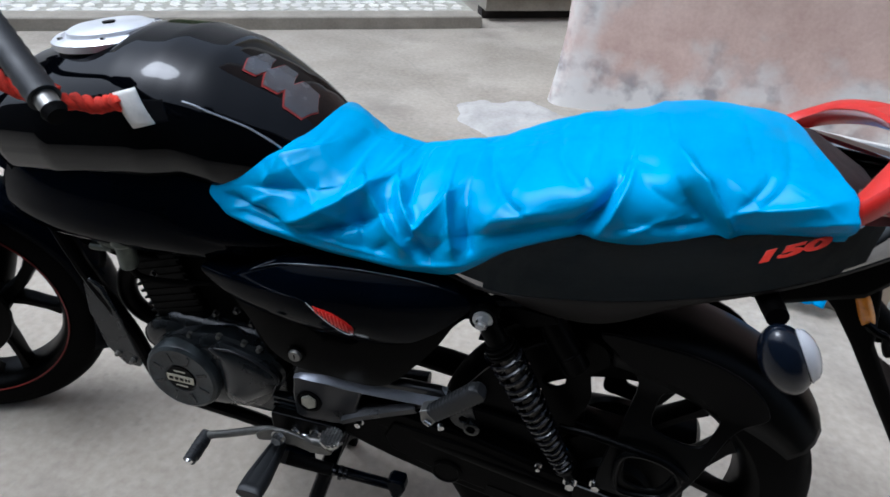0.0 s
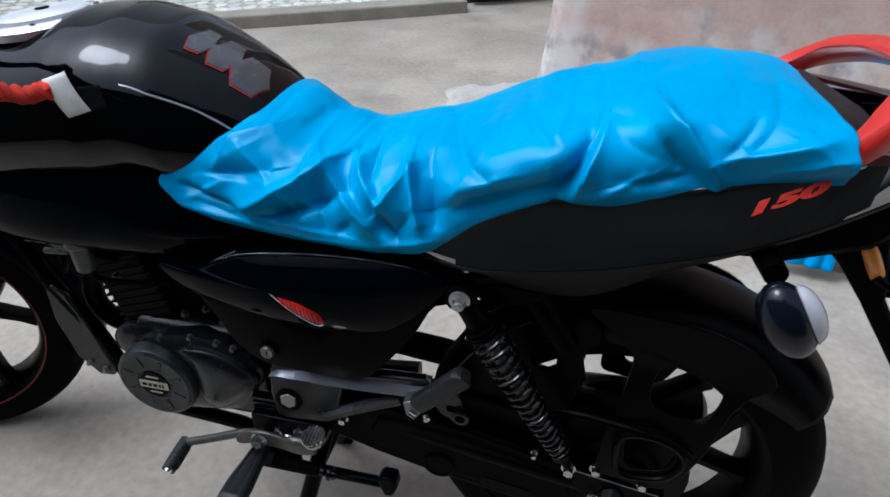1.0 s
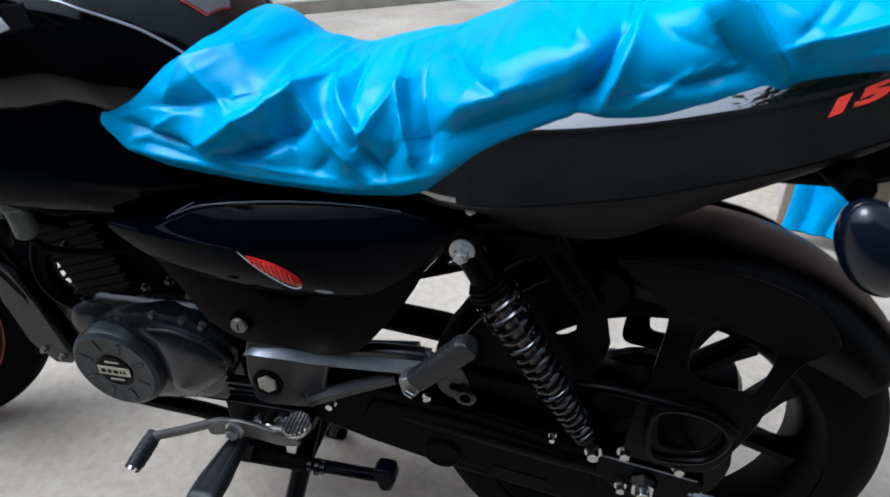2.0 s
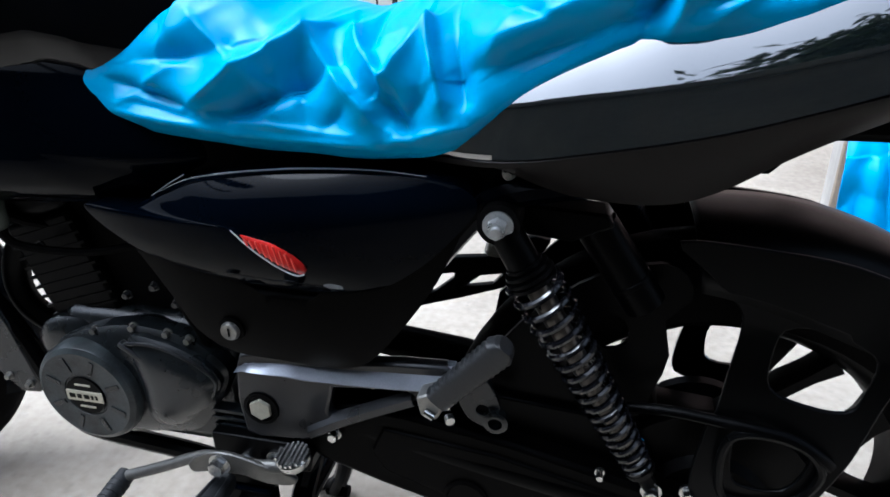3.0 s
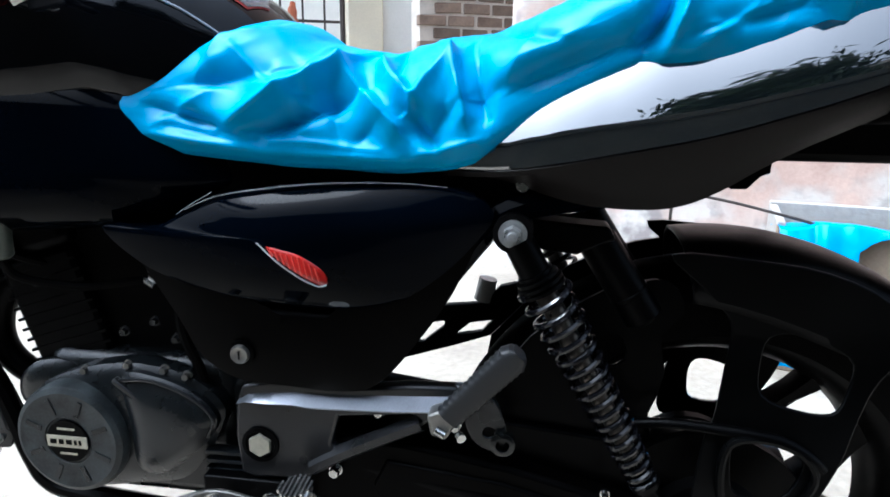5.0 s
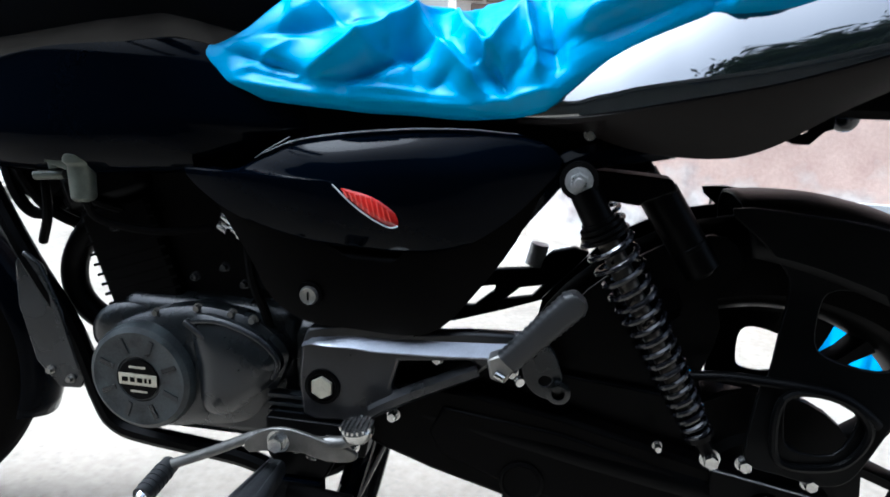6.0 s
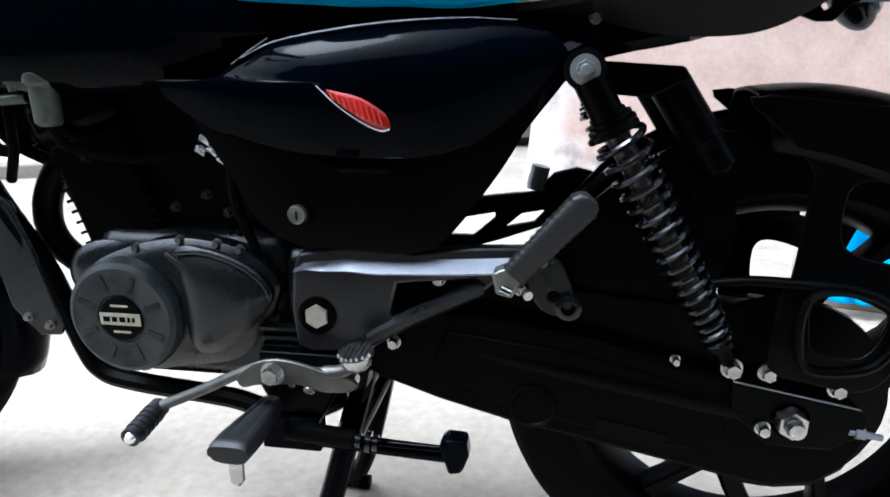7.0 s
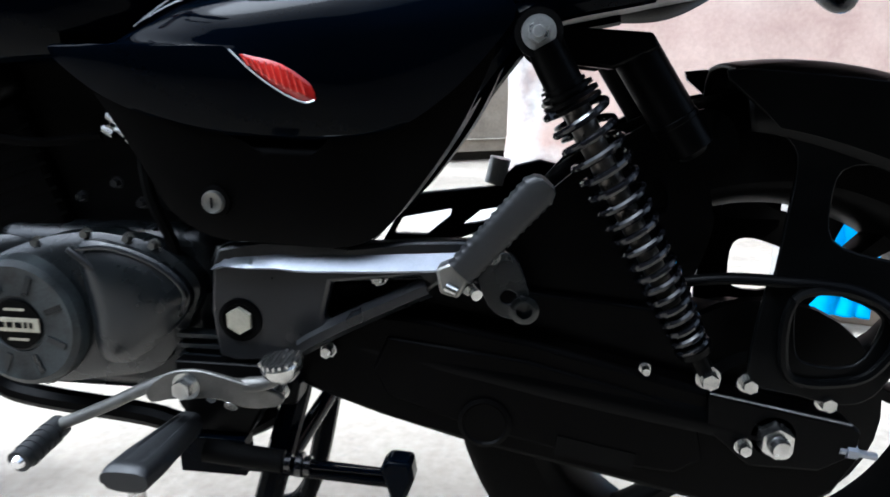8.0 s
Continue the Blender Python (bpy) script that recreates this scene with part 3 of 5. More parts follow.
# front mudguard and fork
bm = bmesh.new()
rows = []
for q in range(40):
    a = radians(-20 + 165 * q / 39)
    rows.append([FM @ Vector(((0.330 - 0.045 * abs(k / 4) ** 2.5) * math.cos(a), 0.066 * k / 4, (0.330 - 0.045 * abs(k / 4) ** 2.5) * math.sin(a))) for k in range(-4, 5)])
rings_of(bm, rows)
g = part("front_mudguard", bm, gloss_black, bike, smooth=60)
so = g.modifiers.new("thick", "SOLIDIFY")
so.thickness = 0.004
for s in (-1, 1):
    bm = bmesh.new()
    a, b = FM @ Vector((0.03, s * 0.085, -0.02)), Vector((-0.46, s * 0.095, 0.80))
    rod(bm, a, a.lerp(b, 0.52), 0.029, 0.027, 20)
    rod(bm, a.lerp(b, 0.52), a.lerp(b, 0.56), 0.031, 0.031, 20)
    rod(bm, a.lerp(b, 0.56), b, 0.016, seg=16)
    leg = part("fork_leg", bm, satin_black, bike)
    part("axle_bolt", bolt(bmesh.new(), FM @ Vector((0.0, s * 0.115, 0.0)), 0.012, s * 0.012), steel, leg)

# frame tubes, engine cradle, exhaust
for s in (-1, 1):
    y = 0.06 * s
    bm = tube(bmesh.new(), smooth_path([(-0.42, 0.3 * y, 0.76), (-0.278, y, 0.555), (-0.214, y, 0.442), (-0.180, y, 0.342), (-0.160, y, 0.308), (-0.115, y, 0.294), (0.017, y, 0.281), (0.10, y, 0.265), (0.19, y, 0.32), (0.20, y, 0.42)], 6), 0.013, 10)
    part("frame_tube", bm, satin_black, bike)
bm = tube(bmesh.new(), smooth_path([(-0.13, -0.01, 0.590), (-0.185, -0.025, 0.580), (-0.222, -0.03, 0.525), (-0.218, -0.03, 0.470), (-0.180, -0.01, 0.42), (-0.12, 0.06, 0.32), (-0.06, 0.09, 0.28), (0.10, 0.12, 0.275), (0.30, 0.13, 0.29)], 6), 0.017, 14)
part("exhaust_pipe", bm, satin_black, bike)
bm = lathe(bmesh.new(), [(0.02, 0.0), (0.045, 0.03), (0.05, 0.08), (0.05, 0.42), (0.042, 0.46), (0.02, 0.47)], (0, 0, 0), "Z")
sil = part("silencer", bm, satin_black, bike)
sil.matrix_world = pose(0.36, 0.165, 0.235, 0, 86, 0)
bm = box(bmesh.new(), (-0.30, 0, 0.83), (0.06, 0.05, 0.10))
rod(bm, (-0.46, 0, 0.78), (-0.40, 0, 0.93), 0.03)
part("steering_head", bm, satin_black, bike, bevel=0.006)

# engine
bm = box(bmesh.new(), (-0.01, 0.01, 0.405), (0.25, 0.16, 0.19))
box(bm, (0.13, 0.01, 0.43), (0.10, 0.15, 0.11))
engine = part("engine", bm, engine_grey, bike, "dusty dark grey engine casing", bevel=0.02)
case_line = [(-0.150, 0.425), (-0.125, 0.462), (-0.066, 0.487), (-0.015, 0.496), (0.019, 0.495), (0.065, 0.485), (0.104, 0.452), (0.097, 0.418), (0.075, 0.380), (0.045, 0.350), (-0.013, 0.338), (-0.075, 0.330), (-0.128, 0.355), (-0.150, 0.390)]
part("crankcase", dome(bmesh.new(), case_line, -0.088, -0.102, -0.05, power=5), engine_grey, engine, "dusty dark grey crankcase cover")
part("sprocket_cover", dome(bmesh.new(), [(-0.012, 0.485), (0.03, 0.487), (0.075, 0.470), (0.100, 0.443), (0.092, 0.418), (0.064, 0.388), (0.025, 0.362), (-0.004, 0.37), (-0.008, 0.42)], -0.100, -0.114, -0.08, power=4), engine_grey, engine)
MC = Vector((-0.079, 0, 0.405))
bm = lathe(bmesh.new(), [(0.069, -0.085), (0.0695, -0.108), (0.067, -0.114), (0.061, -0.1175), (0.055, -0.1165), (0.030, -0.1165), (0.029, -0.1150), (0.001, -0.1150)], MC, seg=56)
mag = part("magneto_cover", bm, dusty_grey, engine, "scuffed round dark grey cover", smooth=25)
for k in range(8):
    a = radians(22 + 45 * k)
    m = Matrix.Rotation(-a, 4, "Y")
    part("rib", box(bmesh.new(), MC + m @ Vector((0.045, -0.1168, 0)), (0.020, 0.0022, 0.006), m), engine_grey, mag)
part("badge", rod(bmesh.new(), MC + Vector((0, -0.114, 0)), MC + Vector((0, -0.1175, 0)), 0.0265, seg=40), satin_black, mag, "round black badge with a pale bar")
part("badge_bar", box(bmesh.new(), MC + Vector((0, -0.1182, 0)), (0.051, 0.0016, 0.0145)), badge_plate, mag)
for k, (w, x) in enumerate(((0.008, -0.017), (0.006, -0.007), (0.007, 0.003), (0.003, 0.011), (0.003, 0.017))):
    part("mark", box(bmesh.new(), MC + Vector((x, -0.1192, 0)), (w, 0.001, 0.006)), satin_black, mag)
for z in (0.016, -0.016):
    part("mark", box(bmesh.new(), MC + Vector((0, -0.1178, z)), (0.022, 0.001, 0.0025)), badge_plate, mag)
for x, z in ((-0.148, 0.405), (-0.120, 0.452), (-0.066, 0.484), (-0.010, 0.495), (0.035, 0.492), (0.062, 0.486), (-0.128, 0.356), (-0.075, 0.332)):
    part("case_bolt", bolt(bmesh.new(), (x, -0.086, z), 0.0045, 0.009), alloy, engine)
edge = smooth_path([(-0.010, -0.1085, 0.484), (0.030, -0.1090, 0.486), (0.074, -0.1075, 0.469), (0.098, -0.1050, 0.443), (0.091, -0.1050, 0.419)], 6)
part("cover_edge", tube(bmesh.new(), edge, 0.0022, 8), bracket_dark, engine)
part("case_ridge", box(bmesh.new(), (-0.004, -0.107, 0.474), (0.034, 0.010, 0.007), Matrix.Rotation(radians(38), 4, "Y")), bracket_dark, engine, bevel=0.002)
part("case_nose", dome(bmesh.new(), [(-0.172, 0.455), (-0.150, 0.478), (-0.110, 0.486), (-0.085, 0.470), (-0.120, 0.430), (-0.150, 0.415), (-0.172, 0.428)], -0.070, -0.080, -0.04, n=3, power=3), engine_grey, engine)
for k in range(5):
    part("case_rib", box(bmesh.new(), (0.105, -0.092, 0.352 + 0.011 * k), (0.045, 0.016, 0.004)), engine_grey, engine)
# cylinder with cooling fins, carburettor and hoses
bm = box(bmesh.new(), (0.175, 0.0, 0.605), (0.25, 0.14, 0.19))
part("air_box", bm, satin_black, bike, bevel=0.02)
AX = Matrix.Translation((-0.095, 0.0, 0.47)) @ Matrix.Rotation(radians(-18), 4, "Y")
bm = bmesh.new()
box(bm, AX @ Vector((0, 0, 0.07)), (0.105, 0.115, 0.16), AX.to_3x3().to_4x4())
cyl = part("cylinder", bm, satin_black, engine, bevel=0.008)
for k in range(9):
    part("fin", box(bmesh.new(), AX @ Vector((0, 0, 0.025 + 0.0135 * k)), (0.110, 0.119, 0.0035), AX.to_3x3().to_4x4()), satin_black, cyl)
part("cylinder_head", box(bmesh.new(), AX @ Vector((0, 0, 0.175)), (0.12, 0.13, 0.05), AX.to_3x3().to_4x4()), satin_black, cyl, bevel=0.012)
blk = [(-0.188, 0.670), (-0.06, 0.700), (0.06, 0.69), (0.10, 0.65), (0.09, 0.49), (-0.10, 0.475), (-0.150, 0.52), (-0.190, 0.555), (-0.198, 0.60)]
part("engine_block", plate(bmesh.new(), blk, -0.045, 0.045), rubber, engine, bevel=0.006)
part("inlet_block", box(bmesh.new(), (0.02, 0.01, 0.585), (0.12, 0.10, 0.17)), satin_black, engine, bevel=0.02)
bm = rod(bmesh.new(), (0.0, -0.02, 0.60), (0.09, -0.02, 0.585), 0.026, seg=20)
rod(bm, (0.045, -0.02, 0.545), (0.045, -0.02, 0.65), 0.024, seg=20)
rod(bm, (0.045, -0.045, 0.60), (0.045, -0.075, 0.60), 0.012, seg=14)
part("carburettor", bm, engine_grey, engine, "dull grey carburettor")
for pts in ([(0.05, -0.07, 0.60), (0.06, -0.085, 0.54), (0.075, -0.08, 0.49), (0.08, -0.075, 0.45)], [(-0.25, -0.05, 0.70), (-0.20, -0.07, 0.66), (-0.16, -0.07, 0.62), (-0.12, -0.05, 0.60)], [(-0.26, -0.04, 0.55), (-0.23, -0.06, 0.60), (-0.24, -0.05, 0.68)]):
    part("hose", tube(bmesh.new(), smooth_path(pts, 6), 0.006, 8), rubber, engine)
# horn and box are added to keep bright ground from showing through here
bm = lathe(bmesh.new(), [(0.012, -0.040), (0.040, -0.036), (0.048, -0.022), (0.048, -0.012), (0.030, 0.004), (0.012, 0.012)], (-0.262, 0.0, 0.645), seg=32)
part("horn", bm, satin_black, bike, "round black horn added to fill a dark gap")
bm = box(bmesh.new(), (-0.205, -0.012, 0.672), (0.090, 0.050, 0.085))
rod(bm, (-0.30, 0.0, 0.70), (-0.17, 0.0, 0.69), 0.012)
part("gap_filler", bm, rubber, bike, bevel=0.006)
for pts in ([(-0.31, -0.03, 0.72), (-0.285, -0.045, 0.66), (-0.25, -0.04, 0.60), (-0.20, -0.02, 0.565)], [(-0.33, -0.02, 0.70), (-0.30, -0.035, 0.62), (-0.275, -0.03, 0.585), (-0.235, -0.02, 0.60)]):
    part("hose", tube(bmesh.new(), smooth_path(pts, 6), 0.008, 8), rubber, engine)
bm = lathe(bmesh.new(), [(0.010, -0.030), (0.014, -0.026), (0.015, 0.012), (0.019, 0.016), (0.019, 0.026), (0.012, 0.030)], (-0.128, -0.118, 0.655), "Z", 20)
box(bm, (-0.150, -0.122, 0.672), (0.030, 0.016, 0.014), Matrix.Rotation(0.3, 4, "Y"))
rod(bm, (-0.162, -0.124, 0.690), (-0.158, -0.124, 0.662), 0.006, seg=12)
rod(bm, (-0.190, -0.118, 0.652), (-0.150, -0.118, 0.655), 0.006, seg=12)
part("fuel_tap", bm, tap_alloy, engine, "dull grey-green alloy fuel tap", bevel=0.001)
part("hose", tube(bmesh.new(), smooth_path([(-0.128, -0.118, 0.625), (-0.118, -0.105, 0.600), (-0.06, -0.08, 0.585), (0.0, -0.06, 0.59)], 6), 0.005, 8), rubber, engine)
part("guard_plate", plate(bmesh.new(), [(-0.262, 0.545), (-0.240, 0.528), (-0.216, 0.465), (-0.200, 0.400), (-0.194, 0.372), (-0.200, 0.358), (-0.230, 0.356), (-0.262, 0.392), (-0.280, 0.47), (-0.276, 0.53)], -0.074, -0.066), engine_grey, bike, "dark grey metal guard plate", bevel=0.003)
for x, z in ((-0.211, 0.372), (-0.240, 0.382)):
    part("guard_bolt", bolt(bmesh.new(), (x, -0.074, z), 0.0045, 0.007), alloy, bike)
for x, z in ((0.028, 0.612), (0.036, 0.600), (0.046, 0.590), (0.022, 0.60)):
    part("clamp", rod(bmesh.new(), (x, -0.085, z), (x + 0.012, -0.088, z - 0.006), 0.005, seg=8), steel, engine)
for x, z in ((-0.125, 0.585), (-0.02, 0.53), (0.02, 0.545), (0.045, 0.525)):
    part("head_bolt", bolt(bmesh.new(), (x, -0.072, z), 0.0045, 0.008), bracket_dark, engine)

# ---- fuel tank ----
TT = [(-0.38, 0.84), (-0.33, 0.888), (-0.27, 0.922), (-0.18, 0.953), (-0.09, 0.974), (-0.03, 0.976), (0.034, 0.964), (0.083, 0.941), (0.132, 0.917), (0.16, 0.897), (0.185, 0.866), (0.205, 0.82)]
TW = [(-0.38, 0.085), (-0.30, 0.128), (-0.2, 0.146), (-0.05, 0.150), (0.05, 0.138), (0.12, 0.110), (0.20, 0.085)]
TM = [(-0.38, 0.80), (0.0, 0.862), (0.1, 0.842), (0.20, 0.79)]


def tank_at(x, a, off=0.0):
    """A point of the tank: a is 0 at the near widest line, 90 degrees on top."""
    w, zt, zm = lerp(TW, x) + off, lerp(TT, x) + off, lerp(TM, x)
    c, s = math.cos(a), math.sin(a)
    y = -w * math.copysign(abs(c) ** 0.85, c)
    if s >= 0:
        return Vector((x, y, zm + (zt - zm) * s ** 0.9))
    return Vector((x, y * (1 - 0.10 * (-s) ** 3), zm + (0.11 + off) * s))


bm = bmesh.new()
rows = [[tank_at(-0.38 + 0.58 * i / 58, 2 * math.pi * k / 64) for k in range(64)] for i in range(59)]
vs = rings_of(bm, rows, True)
bm.faces.new(vs[0])
bm.faces.new(vs[-1])
tank = part("fuel_tank", bm, tank_black, bike, "glossy black fuel tank", smooth=70)
CAP = Matrix.Translation((-0.160, -0.012, 0.950)) @ Matrix.Rotation(radians(-7), 4, "Y")
bm = lathe(bmesh.new(), [(0.078, -0.006), (0.080, 0.004), (0.074, 0.009), (0.066, 0.010), (0.064, 0.006), (0.060, 0.006), (0.058, 0.014), (0.050, 0.018), (0.001, 0.019)], (0, 0, 0), "Z", 48)
cap = part("filler_cap", bm, cap_silver, tank, "satin silver filler cap")
cap.matrix_world = CAP
lk = part("lock", lathe(bmesh.new(), [(0.009, 0.018), (0.009, 0.021), (0.001, 0.0215)], (0, 0, 0), "Z", 20), satin_black, cap)
for k in range(6):
    a = math.pi / 3 * k
    part("cap_screw", rod(bmesh.new(), (0.069 * math.cos(a), 0.069 * math.sin(a), 0.009), (0.069 * math.cos(a), 0.069 * math.sin(a), 0.012), 0.004, seg=10), steel, cap)


def tank_patch(pts, material, off, name):
    """A sticker on the tank from a (x, degrees) outline, with its inside filled in strips."""
    bm = bmesh.new()
    n = len(pts)
    cx, ca = sum(p[0] for p in pts) / n, sum(p[1] for p in pts) / n
    ring = []
    for i in range(n):
        (x0, a0), (x1, a1) = pts[i], pts[(i + 1) % n]
        ring += [(x0 + (x1 - x0) * k / 4, a0 + (a1 - a0) * k / 4) for k in range(4)]
    rows = [[tank_at(cx + (x - cx) * s, radians(ca + (a - ca) * s), off) for x, a in ring] for s in (1, 0.75, 0.5, 0.25)]
    vs = rings_of(bm, rows, True)
    bm.faces.new(vs[-1])
    return part(name, bm, material, tank, smooth=70)


for x, a, s in ((0.140, 72, 0.92), (0.106, 78, 0.78), (0.076, 80, 0.62)):
    hexa = [(x - 0.024 * s, a), (x - 0.013 * s, a + 19 * s), (x + 0.013 * s, a + 19 * s), (x + 0.026 * s, a), (x + 0.013 * s, a - 19 * s), (x - 0.013 * s, a - 19 * s)]
    tank_patch(hexa, red_edge, 0.0012, "sticker_edge")
    tank_patch([(x + (u - x) * 0.93 + 0.001 * s, a + (v - a) * 0.93 + 0.8) for u, v in hexa], grey_decal, 0.0022, "sticker")
tube_pts = [tank_at(0.02 + 0.15 * i / 20, radians(30 - 12 * (i / 20) ** 2), 0.001) for i in range(21)]
part("pinstripe", tube(bmesh.new(), tube_pts, 0.0016, 6), silver_line, tank)

# black shrouds and covers on the near side and, alike, on the far side
shroud = [(-0.33, 0.70), (-0.30, 0.78), (-0.20, 0.83), (-0.08, 0.835), (0.04, 0.82), (0.12, 0.775), (0.155, 0.722), (0.12, 0.702), (0.09, 0.686), (0.04, 0.668), (-0.06, 0.660), (-0.18, 0.655), (-0.28, 0.665)]
side_line = [(0.015, 0.672), (0.07, 0.674), (0.108, 0.691), (0.144, 0.706), (0.204, 0.717), (0.263, 0.723), (0.325, 0.725), (0.385, 0.720), (0.415, 0.700), (0.395, 0.668), (0.360, 0.633), (0.315, 0.606), (0.25, 0.597), (0.147, 0.604), (0.064, 0.630)]
lower_line = [(0.035, 0.650), (0.064, 0.626), (0.147, 0.600), (0.25, 0.593), (0.32, 0.604), (0.365, 0.638), (0.402, 0.680), (0.375, 0.615), (0.335, 0.555), (0.298, 0.512), (0.26, 0.500), (0.20, 0.502), (0.145, 0.506), (0.105, 0.530), (0.080, 0.575)]
for s in (1, -1):
    part("tank_shroud", dome(bmesh.new(), shroud, -0.112 * s, -0.146 * s, -0.06 * s, power=3), gloss_black, bike, smooth=60)
    sp = part("side_panel", dome(bmesh.new(), side_line, -0.140 * s, -0.166 * s, -0.08 * s, power=2.2), gloss_black, bike, "glossy black side panel", smooth=60)
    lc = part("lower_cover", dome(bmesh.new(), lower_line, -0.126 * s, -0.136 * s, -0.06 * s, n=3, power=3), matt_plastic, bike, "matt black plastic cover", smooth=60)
    if s == 1:
        # highlight of the sky on the panel's top edge, laid on as silver strips
        rim = [(0.108, -0.1425, 0.6935), (0.144, -0.1430, 0.7085), (0.204, -0.1435, 0.7190), (0.263, -0.1440, 0.7250), (0.325, -0.1445, 0.7270), (0.372, -0.1450, 0.7245)]
        part("edge_glint", tube(bmesh.new(), smooth_path(rim, 8), [0.0004 + 0.0006 * math.sin(math.pi * min(1, i / 36)) for i in range(41)], 8), silver_line, sp, "sky highlight on the panel edge painted as a thin silver line")
        part("edge_glint", tube(bmesh.new(), [(0.098, -0.1415, 0.688), (0.12, -0.142, 0.702), (0.138, -0.1425, 0.712)], 0.0007, 8), silver_line, sp)
        refl = [(0.192, 0.669), (0.208, 0.667), (0.235, 0.660), (0.254, 0.645), (0.259, 0.631), (0.250, 0.629), (0.232, 0.637), (0.210, 0.652)]
        rp = part("reflector", dome(bmesh.new(), refl, -0.1625, -0.168, -0.150, n=4, power=3), red_reflector, sp, "red ribbed side reflector")
        rim = [(0.191, -0.1650, 0.669), (0.210, -0.1655, 0.6515), (0.232, -0.1655, 0.6365), (0.250, -0.1650, 0.6285), (0.259, -0.1645, 0.630)]
        part("reflector_edge", tube(bmesh.new(), smooth_path(rim, 6), 0.0008, 6), clear_lens, rp)
        for k in range(9):
            x = 0.206 + 0.0056 * k
            zt, zb = lerp([(0.2, 0.664), (0.235, 0.657), (0.258, 0.642)], x), lerp([(0.2, 0.660), (0.21, 0.654), (0.232, 0.640), (0.258, 0.632)], x)
            part("rib", tube(bmesh.new(), [(x - 0.002, -0.1675, zt), (x + 0.002, -0.1680, zb)], 0.0009, 6), red_decal, rp)
        lk = part("cover_lock", lathe(bmesh.new(), [(0.010, -0.122), (0.0105, -0.140), (0.009, -0.143), (0.0078, -0.1425), (0.001, -0.1425)], (0.154, 0, 0.541)), alloy, lc, "round steel cover lock")
        part("key_slot", box(bmesh.new(), (0.154, -0.143, 0.541), (0.0015, 0.001, 0.009)), satin_black, lk)
        part("lock_washer", lathe(bmesh.new(), [(0.0145, -0.122), (0.0145, -0.137), (0.0115, -0.138)], (0.154, 0, 0.541)), matt_plastic, lc)

# seat base and rear frame under the tail
bm = plate(bmesh.new(), [(0.10, 0.70), (0.36, 0.71), (0.44, 0.70), (0.60, 0.73), (0.66, 0.80), (0.45, 0.82), (0.12, 0.80)], -0.115, 0.115)
part("seat_base", bm, satin_black, bike, bevel=0.01)
bm = tube(bmesh.new(), smooth_path([(0.20, -0.09, 0.43), (0.30, -0.10, 0.54), (0.385, -0.11, 0.655), (0.43, -0.115, 0.70), (0.52, -0.115, 0.72)], 6), 0.015, 10)
part("rear_frame", bm, gloss_black, bike)
bm = tube(bmesh.new(), smooth_path([(0.20, 0.09, 0.43), (0.30, 0.10, 0.54), (0.385, 0.11, 0.655), (0.43, 0.115, 0.70), (0.52, 0.115, 0.72)], 6), 0.015, 10)
part("rear_frame", bm, gloss_black, bike)
part("frame_bolt", bolt(bmesh.new(), (0.440, -0.128, 0.726), 0.0045, 0.010), steel, bike)

